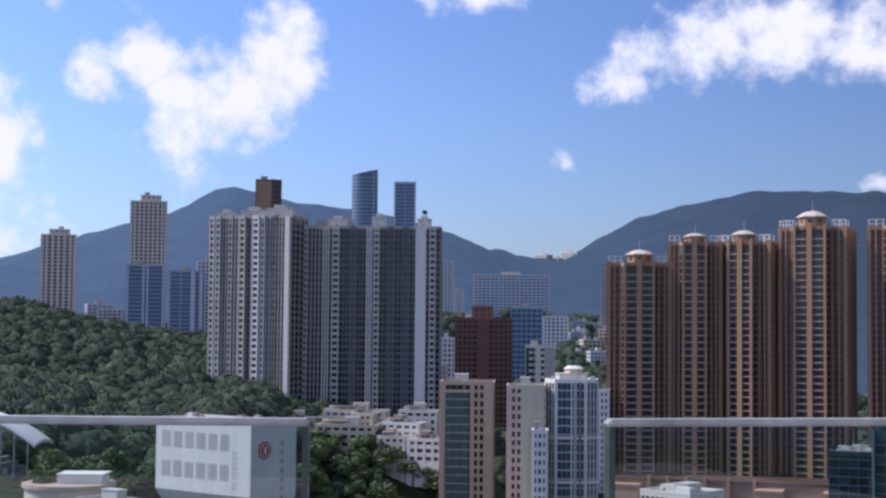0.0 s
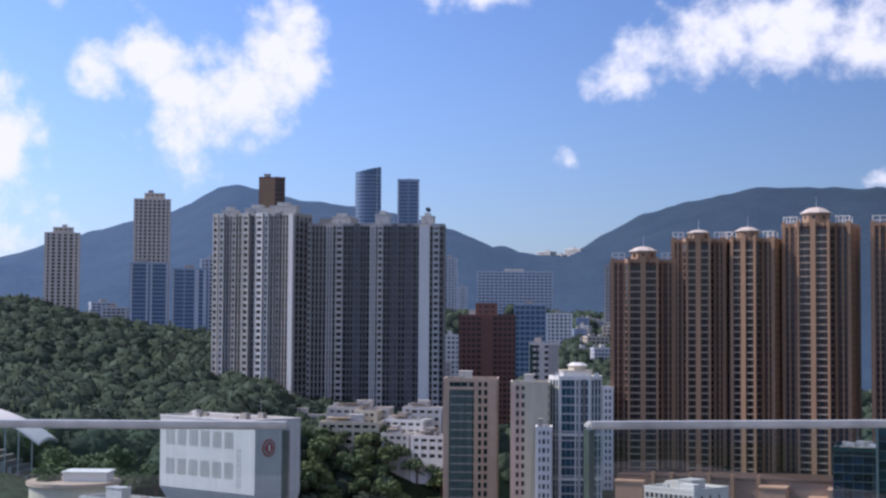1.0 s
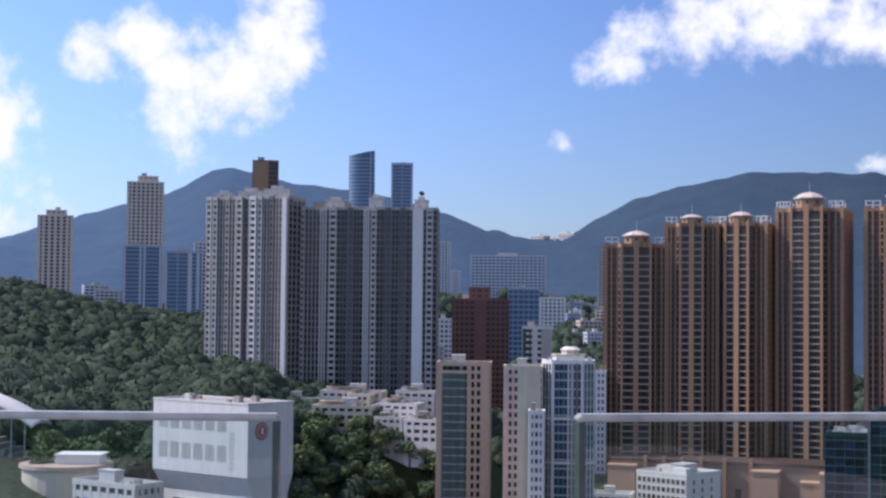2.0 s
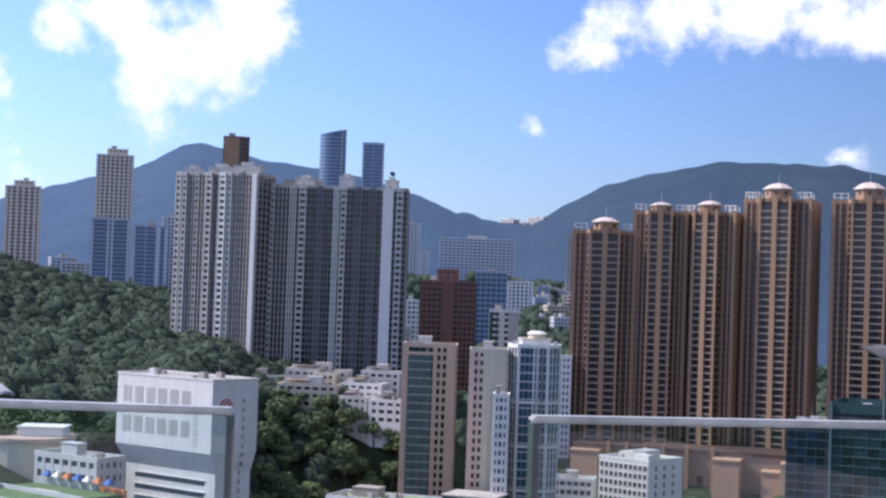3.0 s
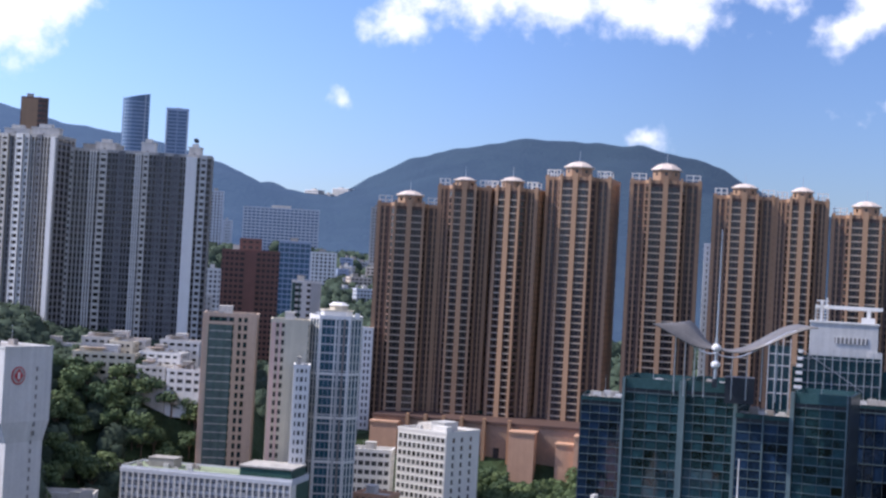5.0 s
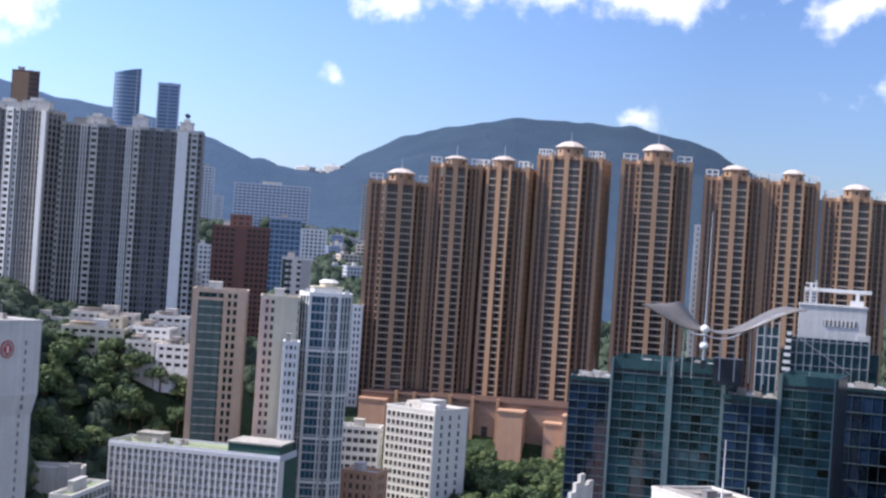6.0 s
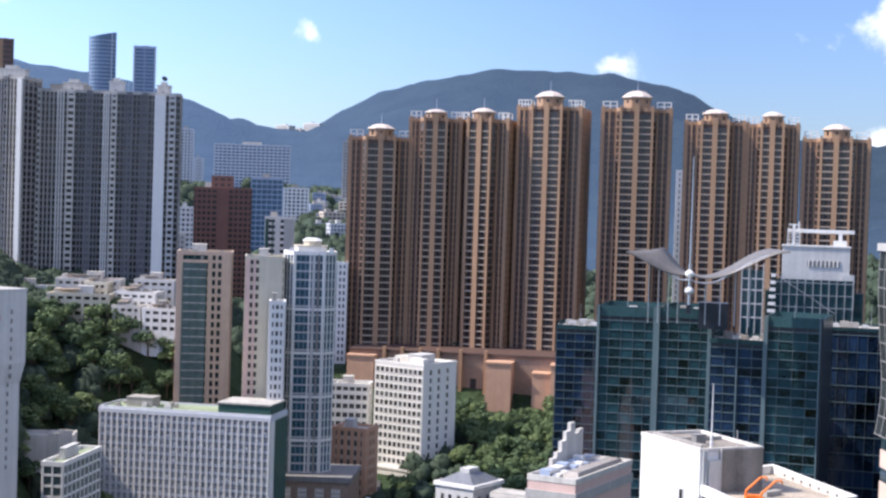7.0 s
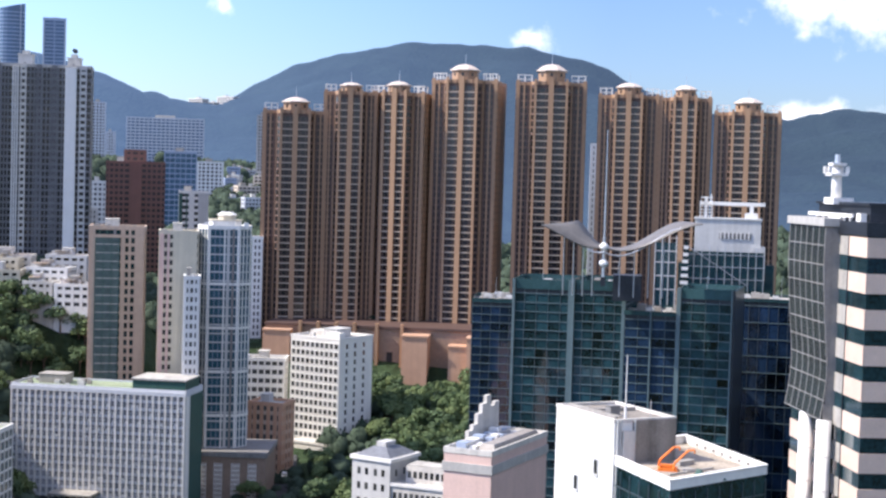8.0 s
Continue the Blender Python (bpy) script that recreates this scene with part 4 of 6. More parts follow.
def emblem_building():
    """White institutional block: a wide top storey box that narrows to a shaft."""
    root = thing("institution_building", "white institutional block with overhanging louvred top and round emblem", "building", (-72.7, 388.7, 2), -39)
    w, d, h = 34.5, 15.5, 95.0
    z_over, z_shaft = h - 17.5, h - 22.5
    part("top_box", lambda bm: prism(bm, rect(w, d), z_over, h), INSTITUTION, root)
    inner = [(1.4, 2.6), (w - 0.8, 2.6), (w - 0.8, d - 1.0), (1.4, d - 1.0)]
    part("chamfer", lambda bm: prism(bm, inner, z_shaft, z_over, rect(w, d)), INSTITUTION, root)
    part("shaft", lambda bm: prism(bm, inner, -6, z_shaft), INSTITUTION, root)
    part("parapet", lambda bm: ring(bm, rect(w, d), 0.12, h, h + 0.5, 0.3), INSTITUTION, root)
    part("roof", boxes((0.4, w - 0.4, 0.4, d - 0.4, h, h + 0.15)), CONCRETE, root)
    clutter(root, w, d, h + 0.15, 4, 9, False)
    slit = mesh_of("louvre_slit", boxes((-0.17, 0.17, -0.06, 0.2, -2.0, 2.0)), MID_GREY)
    for row in (h - 4.8, h - 12.2):
        for g in range(6):
            for i in range(5):
                part("louvre_slit", slit, None, root, at=(2.6 + g * 4.3 + i * 0.66, 0, row))
    for i in range(2):
        for j in range(9):
            part("louvre_slit", mesh_small, None, root, at=(28.6 + i * 1.0, 0, h - 6 - j * 1.2)) if j else None
    strip = mesh_of("window_band", boxes((0, w - 9.4, -0.05, 0.25, 0, 1.25)), GLASS_BLUE)
    frame_strip = mesh_of("window_hood", boxes((-0.3, w - 9.1, -0.35, 0.1, 1.25, 1.5)), WHITE)
    for k in range(10):
        part("window_band", strip, None, root, at=(5.0, 2.6, z_shaft - 3.2 - k * 2.9))
        part("window_hood", frame_strip, None, root, at=(5.0, 2.6, z_shaft - 3.2 - k * 2.9))
    dot = mesh_of("slot_window", boxes((-0.3, 0.3, -0.05, 0.2, -0.55, 0.55)), DARK_GREY)
    for k in range(18):
        part("slot_window", dot, None, root, at=(w - (0.8 if h - 6 - k * 2.2 < z_shaft else 0.0), 10.6, h - 5 - k * 2.2), turn=90)
    disc = part("emblem", lambda bm: rod(bm, (w - 0.1, 4.6, h - 6.4), (w + 0.16, 4.6, h - 6.4), 2.15, None, 28), RED, root, "round red and white emblem plate")
    part("emblem_field", lambda bm: rod(bm, (w + 0.1, 4.6, h - 6.4), (w + 0.20, 4.6, h - 6.4), 1.85, None, 28), MID_GREY, disc)
    part("emblem_diamond", lambda bm: [prism(bm, [(w + 0.1, 4.6 - q), (w + 0.26, 4.6 - q), (w + 0.26, 4.6 + q), (w + 0.1, 4.6 + q)], h - 6.4 - 1.5 + i * 0.375, h - 6.4 - 1.5 + (i + 1) * 0.375)
                                       for i, q in enumerate((0.3, 0.65, 1.0, 1.3, 1.3, 1.0, 0.65, 0.3))], RED, disc)
    part("emblem_centre", boxes((w + 0.1, w + 0.3, 4.25, 4.95, h - 7.2, h - 5.6)), WHITE, disc)


mesh_small = mesh_of("louvre_slit", boxes((-0.2, 0.2, -0.05, 0.2, -0.35, 0.35)), MID_GREY)
emblem_building()


# ---- low houses on the slope below the grey estate ----
for x, y, z, yaw, w, d, h, wall, s in (
        (-49.1, 594.0, 72.8, -9, 23.2, 13, 9.6, PALE_BEIGE, 1), (-47.3, 611.2, 80.0, -9, 24.5, 10, 7.2, OFFWHITE, 2), (-24.6, 587.5, 67.8, -17, 10.9, 11, 10.8, OFFWHITE, 3),
        (-13.1, 583.8, 66.6, -17, 13.4, 12, 11.4, WHITE, 4), (-24.4, 600.5, 74.0, -17, 16.0, 11, 9.1, WHITE, 5), (-17.2, 614.5, 78.0, -17, 16.0, 10, 9.2, LIGHT_GREY, 6),
        (-74.0, 632.0, 77.0, -6, 27.0, 8, 5.8, LIGHT_GREY, 7), (-36.0, 602.9, 79.0, -14, 8.8, 8, 7.4, PALE_BEIGE, 8)):
    low_house = block("low_house", "low weathered house with roof terrace and clutter", (x, y, z), yaw, w, d, h, 3.0, wall, GLASS, 1.6, 1.1, max(3, round(w / 3.1)), 4, 0.3,
                      seed=140 + s, group="hillside houses below the slab blocks", units=7, roof=(BEIGE, ROOF)[s % 2], category="house", parapet=0.9)
    part("terrace_wall", boxes((w * 0.05, w * 0.62, d * 0.35, d * 0.42, h, h + 2.2), (w * 0.05, w * 0.1, d * 0.42, d * 0.9, h, h + 2.2)), wall, low_house)
    part("roof_awning", boxes((w * 0.12, w * 0.5, d * 0.1, d * 0.36, h + 2.2, h + 2.4)), (SHEET, BEIGE)[s % 2], low_house)
    for px in (0.14, 0.48):
        part("awning_post", boxes((w * px, w * px + 0.15, d * 0.12, d * 0.12 + 0.15, h, h + 2.25)), STEEL, low_house)


def viaduct():
    root = thing("hillside_road", "concrete hillside road on posts among trees", "road", (-44, 548, 46), 3)
    part("road_deck", boxes((0, 50, 0, 4, 0, 0.6), (0, 50, -0.2, 0.1, 0.6, 1.4)), CONCRETE, root)
    for i in range(8):
        part("post", boxes((2 + i * 6.5, 2.7 + i * 6.5, 0.6, 1.4, -14, 0)), CONCRETE, root)


viaduct()


# ---- stadium side ----
def stadium():
    root = thing("stadium_stand", "white curved stadium roof above raked seats", "stadium", (-139, 434, 76), -8)

    def shell(bm):
        rows = []
        for i in range(13):
            u = i / 12
            rows.append([bm.verts.new((26 * u, -4 + y * 14, 20 - 9 * u ** 2.2 + 1.2 * math.sin(math.pi * y) + dz)) for dz in (0, -0.7) for y in (0, 0.25, 0.5, 0.75, 1.0)])
        for a, b in zip(rows, rows[1:]):
            for j in range(4):
                bm.faces.new((a[j], b[j], b[j + 1], a[j + 1]))
                bm.faces.new((a[j + 6], b[j + 6], b[j + 5], a[j + 5]))
            bm.faces.new((a[0], a[5], b[5], b[0]))
            bm.faces.new((a[4], b[4], b[9], a[9]))
    part("roof_shell", shell, WHITE, root, smooth=True)
    for i in range(9):
        part("seat_row", boxes((26 - i * 2.4, 27.4 - i * 2.4, -3, 10, -6, -1 + i * 1.3)), CONCRETE, root)
    for i in range(6):
        part("roof_rib", lambda bm, i=i: rod(bm, (4 + i * 4, -3.6, 1 + 0.5 * i), (4 + i * 4, -3.6, 19.2 - 9 * ((4 + i * 4) / 26) ** 2.2), 0.25, 0.2, 6), STEEL, root)
    hall = thing("round_hall", "low round hall with flat beige roof and white canopy", "hall", (-98.5, 405, 66), 0)
    part("drum", lambda bm: prism(bm, ngon(28, 11.5), -8, 12), PALE_BEIGE, hall)
    part("roof_slab", lambda bm: prism(bm, ngon(28, 12.3), 12, 13), BEIGE, hall)
    part("roof_block", boxes((-2, 9.5, -4, 5, 13, 15.2), (-2.4, 10, -4.4, 5.4, 15.2, 15.6)), WHITE, hall)
    part("lantern", boxes((-7, -4, 0, 3, 13, 14.2)), CONCRETE, hall)


stadium()
block("school_building", "long grey school building with awnings and rooftop pitch", (-104, 356, 48), -40, 30, 14, 22, 3.4, LIGHT_GREY, GLASS, 1.8, 1.6, 10, 4, 0.25, seed=50, units=0, roof=LAWN)


def rooftop_yard():
    root = thing("rooftop_pitch", "green artificial turf pitch with orange kerb", "sports pitch", (-100, 374, 68), -38)
    part("turf", boxes((0, 30, 0, 16, -16, 1.2)), LAWN, root)
    part("kerb", boxes((-0.6, 30.6, 15.6, 16.6, -16, 2.2)), PARASOL, root, "orange kerb wall")
    rr = random.Random(3)
    for i in range(7):
        x = 3 + i * 3.8
        part("awning", lambda bm, x=x: prism(bm, [(x, 13), (x + 2.4, 13), (x + 2.4, 15.2), (x, 15.2)], 3.4, 4.6, [(x + 0.8, 13.8), (x + 1.6, 13.8), (x + 1.6, 14.4), (x + 0.8, 14.4)]), (BLUE_CANVAS, WHITE, PARASOL)[i % 3], root)
        part("awning_post", boxes((x + 1.1, x + 1.3, 14, 14.2, 1.2, 3.5)), STEEL, root)
    part("bench_wall", boxes((18, 27, -1.2, 0, -10, 2.8)), PALE_BEIGE, root)


rooftop_yard()
for x, y, z, yaw, w, d, h, s in ((-104, 330, 44, -30, 26, 10, 20, 51), (-92, 386, 60, -35, 22, 9, 16, 52), (-96, 306, 40, -38, 26, 10, 20, 53)):
    block("low_building", "low grey building beside the sports ground", (x, y, z), yaw, w, d, h, 3.4, LIGHT_GREY, GLASS, 1.7, 1.0, 7, 4, 0.2, seed=s, group="sports ground buildings", units=6)


# ---- glass office group with the winged canopy ----
def curtain(name, label, at, yaw, w, d, h, glass, bay=2.4, storey=4.0, fin=None, plain=(), seed=0, belt=0.5, units=0, rim=2.2):
    """A curtain-walled block: glass core, transom belts, mullions, heavy corner fins, glazed roof screen."""
    root = thing(name, label, "office building", at, yaw, "glass office group")
    part("core", boxes((0.12, w - 0.12, 0.12, d - 0.12, -3, h)), DARK_METAL, root)
    rr = random.Random(seed)

    def panes(bm):
        for (x0, y0), (x1, y1) in zip(rect(w, d), rect(w, d)[1:] + rect(w, d)[:1]):
            length, turn = math.hypot(x1 - x0, y1 - y0), math.atan2(y1 - y0, x1 - x0)
            c = max(1, round(length / bay))
            for i in range(c):
                for k in range(int(h / storey)):
                    z = h - 1 - k * storey
                    lean, swing = rr.uniform(-0.004, 0.004), rr.uniform(-0.004, 0.004)
                    m = Matrix.Translation((x0, y0, 0)) @ Matrix.Rotation(turn, 4, "Z")
                    a, b = length * i / c + 0.05, length * (i + 1) / c - 0.05
                    v = [bm.verts.new(m @ Vector((px, 0.02 + oy + (swing if px == a else -swing) + (lean if pz > z - 0.5 else -lean), pz)))
                         for oy in (0, 0.06) for px, pz in ((a, z - storey + 0.1), (b, z - storey + 0.1), (b, z), (a, z))]
                    for f in ((0, 1, 2, 3), (7, 6, 5, 4), (0, 4, 5, 1), (1, 5, 6, 2), (2, 6, 7, 3), (3, 7, 4, 0)):
                        bm.faces.new([v[q] for q in f])
    tagged(part("glass_panes", panes, glass, root), kind="stuff")
    t = mesh_of("transom", lambda bm: ring(bm, rect(w, d), 0.14, 0, belt * 0.34), FIN)
    for k in range(int(h / storey)):
        part("transom", t, None, root, at=(0, 0, h - 1 - k * storey))
    m = mesh_of("mullion", boxes((-0.045, 0.045, -0.10, 0.1, -3, h)), MULLION)
    for (x0, y0), (x1, y1) in zip(rect(w, d), rect(w, d)[1:] + rect(w, d)[:1]):
        length, turn = math.hypot(x1 - x0, y1 - y0), math.degrees(math.atan2(y1 - y0, x1 - x0))
        c = max(1, round(length / bay))
        for i in range(c + 1):
            s = i / c
            part("mullion", m, None, root, at=(x0 + (x1 - x0) * s, y0 + (y1 - y0) * s, 0), turn=turn)
    for x, fw in fin or ():
        part("fin", boxes((x - fw / 2, x + fw / 2, -0.6, 0.1, -3, h + rim)), FIN, root)
    for e in plain:
        x0 = (0, w, 0, 0)[e]
        part("blank_wall", boxes((x0 - 0.25, x0 + 0.35, -0.2, d + 0.2, -3, h + rim - 0.2)), DARK_METAL, root)
    part("roof_screen", lambda bm: ring(bm, rect(w, d), 0.16, h, h + rim, 0.12), SCREEN, root)
    part("roof", boxes((0.2, w - 0.2, 0.2, d - 0.2, h, h + 0.15)), ROOF, root)
    if units:
        clutter(root, w, d, h + 0.15, seed, units + 5, False)
    return root


for _m in (GLASS_TEAL, GLASS_NAVY):
    _n = _m.node_tree
    for _l in [l for l in _n.links if l.from_node.type == "OBJECT_INFO"]:
        _s = _l.to_socket
        _g = _n.nodes.new("ShaderNodeNewGeometry")
        _n.links.new(_g.outputs["Random Per Island"], _s)
MULLION = mat("bronze_mullion", (0.10, 0.13, 0.14), 0.4, 0.15, 3, metal=0.5)
FIN = mat("pale_green_fin", (0.10, 0.145, 0.155), 0.4, 0.15, 3)
SCREEN = glazing("roof_screen_glass", (0.030, 0.070, 0.078), 0.1, 0.3, 6)
curtain("glass_office", "dark teal glass office wing with flat roof", (89.5, 318, 0), -24, 13, 20, 98, GLASS_TEAL, 2.6, 2.0, fin=((0.3, 0.5), (12.6, 0.9)), seed=61, units=3)
curtain("glass_office", "teal glass office bay with pale fins", (101.3, 312.4, 0), -28, 11.5, 20, 98.3, GLASS_TEAL, 2.3, 1.95, fin=((0.2, 0.6), (11.2, 0.8)), seed=62, units=2)
curtain("glass_office", "recessed navy glass office bay", (111.2, 306.5, 0), -28, 11.5, 18, 93.5, GLASS_NAVY, 2.6, 1.95, fin=((5.6, 0.3),), seed=63, units=3, rim=1.0)
curtain("glass_office", "teal glass office bay with dark metal end wall", (120.8, 300.5, 0), -30, 11.6, 18, 97.6, GLASS_TEAL, 2.6, 1.95, fin=((0.2, 0.9), (11.3, 0.3)), plain=(1,), seed=64, units=4)
curtain("glass_office", "dark glass annex with white roof plant", (88.6, 350, 0), -18, 11, 18, 92.4, GLASS_NAVY, 2.4, 1.95, seed=65, units=7, rim=1.0)
curtain("glass_office", "navy glass block behind the office group", (142, 322, 0), -24, 24, 16, 95.5, GLASS_NAVY, 2.2, 3.8, seed=66, units=6, rim=0.8)
curtain("glass_office", "low navy glass block with white vents", (140, 282, 0), -26, 26, 16, 79, GLASS_NAVY, 2.2, 3.8, seed=67, units=9, rim=0.8)


def gantry_roof_box():
    root = thing("rooftop_plant_house", "white rooftop plant house with a crane gantry behind a glazed screen", "plant house", (149.4, 362, 92), -22)
    part("lower_house", boxes((-4, 20, 0, 12, -92, 10)), SCREEN, root)
    part("house", boxes((0, 16.4, 0, 10, 10, 21.2), (14.4, 17.6, -0.5, 8, 6, 14.5)), LIGHT_GREY, root)
    part("house_cap", boxes((-0.25, 16.65, -0.25, 10.25, 21.2, 21.6)), LIGHT_GREY, root)
    part("louvre", boxes((6.0, 14.0, -0.15, 0.1, 16.4, 17.9)), DARK_GREY, root)
    for i in range(8):
        part("louvre_bar", boxes((6.3 + i, 6.55 + i, -0.3, 0.1, 16.3, 18.0)), WHITE, root)
    part("gantry", boxes((2.2, 2.9, 3, 3.7, 21.6, 26.6), (13.6, 14.5, 3, 3.9, 21.6, 24.8), (1.0, 17.4, 3.0, 3.9, 24.8, 25.7), (12.4, 15.6, 2.4, 4.4, 21.6, 23.0), (1.2, 4.2, 3.2, 3.5, 26.6, 26.9), (3.6, 3.9, 3.2, 3.5, 25.7, 27.6)), WHITE, root, "white crane gantry")
    part("gantry_ladder", boxes((1.0, 1.2, 2.6, 2.8, 21.6, 26), (4.0, 4.2, 2.6, 2.8, 21.6, 26), *[(1.0, 4.2, 2.6, 2.75, 22 + k * 0.8, 22.15 + k * 0.8) for k in range(5)]), WHITE, root)
    # glazed screen of slim posts and rails in front of the house
    part("glass_screen", boxes((-2, 17, -8.0, -7.8, 4, 13.4)), SCREEN, root)
    post = mesh_of("screen_post", lambda bm: rod(bm, (0, -8.2, 3), (0, -8.2, 14.6), 0.12, 0.1, 6), STEEL)
    for i in range(11):
        part("screen_post", post, None, root, at=(-2 + i * 1.9, 0, 0))
    rail = mesh_of("screen_rail", lambda bm: rod(bm, (-2, -8.25, 0), (17, -8.25, 0), 0.08, 0.08, 6), STEEL)
    for z in (6.6, 9.6, 12.6):
        part("screen_rail", rail, None, root, at=(0, 0, z))
    part("screen_brace", lambda bm: rod(bm, (-1.5, -8.3, 14.4), (13, -8.3, 5.2), 0.1, 0.1, 6), STEEL, root)
    # pale glass lift turret and its posts
    part("lift_turret", boxes((-9.6, -4.6, -9, -4, -92, 15.2)), SCREEN, root)
    part("turret_floor", boxes(*[(-9.8, -4.4, -9.2, -3.8, z, z + 0.3) for z in (3.4, 6.8, 10.2, 13.0)]), LIGHT_GREY, root)
    for x in (-9.7, -8.0, -6.3, -4.5):
        part("turret_post", boxes((x - 0.12, x + 0.12, -9.3, -9.0, -2, 17.0)), LIGHT_GREY, root)
    mast = part("striped_mast", lambda bm: prism(bm, [(-3.6, -10.2), (-1.4, -10.2), (-1.4, -9.9), (-3.6, -9.9)], 1, 15.5, [(-2.5, -10.2), (-1.6, -10.2), (-1.6, -9.9), (-2.5, -9.9)]), GLASS_TEAL, root, "tapered mast with white stripes")
    for i in range(8):
        u = i / 8
        part("stripe", boxes((-3.62 + 1.1 * u, -1.38 - 0.2 * u, -10.26, -9.86, 1.6 + i * 1.75, 2.4 + i * 1.75)), WHITE, mast)


gantry_roof_box()


def winged_canopy():
    """Gull-wing roof on a mast above the glass offices."""
    root = thing("winged_canopy", "gull-wing metal canopy with a tall mast on the office roof", "canopy", (103.3, 298.5, 101.8), -20)

    def wing(bm, length, up, sag, w0, w1, lift, tilt, skew=0.0):
        rows = []
        for i in range(17):
            u = i / 16
            z = 6.2 + up * (u * u * (3 - 2 * u)) - sag * math.sin(math.pi * u) * (1 - u)
            half = w0 + (w1 - w0) * u
            rows.append([bm.verts.new((length * u + skew * y * half * u, y * half + lift * u, z + 0.3 * abs(y) * (1 - u) + tilt * y * half * (math.sin(math.pi * u) + 0.1) + dz)) for dz in (0.14, -0.14) for y in (-1, -0.33, 0.33, 1)])
        for a, b in zip(rows, rows[1:]):
            for j in range(3):
                bm.faces.new((a[j], b[j], b[j + 1], a[j + 1]))
                bm.faces.new((a[j + 5], b[j + 5], b[j + 4], a[j + 4]))
            bm.faces.new((a[0], a[4], b[4], b[0]))
            bm.faces.new((a[3], b[3], b[7], a[7]))
        bmesh.ops.recalc_face_normals(bm, faces=bm.faces)
    part("wing", lambda bm: wing(bm, -9.8, 4.6, 0.3, 1.6, 5.0, 1.0, 0.36, 0.62), WING_SHEET, root, "weathered grey ribbed metal wing", smooth=True)
    part("wing", lambda bm: wing(bm, 18.5, 5.6, 2.2, 1.6, 4.6, 2.0, 0.16, -0.3), WING_SHEET, root, "weathered grey ribbed metal wing", smooth=True)
    for g, length, up, sag in ((-1, 12.6, 4.8, 0.6), (1, 18.5, 5.6, 2.2)):
        def rib(bm, g=g, length=length, up=up, sag=sag):
            pts = []
            for i in range(13):
                u = i / 12
                pts.append((g * length * u * 0.92, -2.4 + 1.5 * u, 5.4 + up * (u * u * (3 - 2 * u)) - (sag + 0.5) * math.sin(math.pi * u) * (1 - u)))
            for a, b in zip(pts, pts[1:]):
                rod(bm, a, b, 0.16, 0.16, 6)
        part("curved_rib", rib, STEEL, root)
        for i in range(4):
            u = 0.18 + 0.16 * i
            part("strut", lambda bm, u=u, g=g, length=length, up=up: rod(bm, (g * length * u, 1.5, -4), (g * length * u, 1.0, 5.6 + up * u * u * (3 - 2 * u) - 0.6), 0.13, 0.1, 6), STEEL, root)
    part("mast", lambda bm: (rod(bm, (0, -1.5, 0), (0, -1.5, 8.5), 0.34, 0.3, 8), rod(bm, (0, -1.5, 8.5), (0, -1.5, 30.5), 0.2, 0.07, 8)), STEEL, root, "slim steel mast")
    hub = mesh_of("hub", lambda bm: [prism(bm, [(x, y - 1.5) for x, y in ngon(10, r0)], z0, z1, [(x, y - 1.5) for x, y in ngon(10, r1)]) for r0, r1, z0, z1 in ((0.4, 0.95, 0, 0.6), (0.95, 0.95, 0.6, 1.1), (0.95, 0.4, 1.1, 1.7))], WHITE)
    part("hub", hub, None, root, at=(0, 0, 5.6))
    part("hub", hub, None, root, at=(0, 0, 2.2))
    part("plinth", boxes((2, 8, 4, 9, -5, 0.4)), DARK_METAL, root)
    part("mast_foot", boxes((-0.5, 0.5, -2.0, -1.0, -1.6, 0.2)), DARK_METAL, root)


winged_canopy()


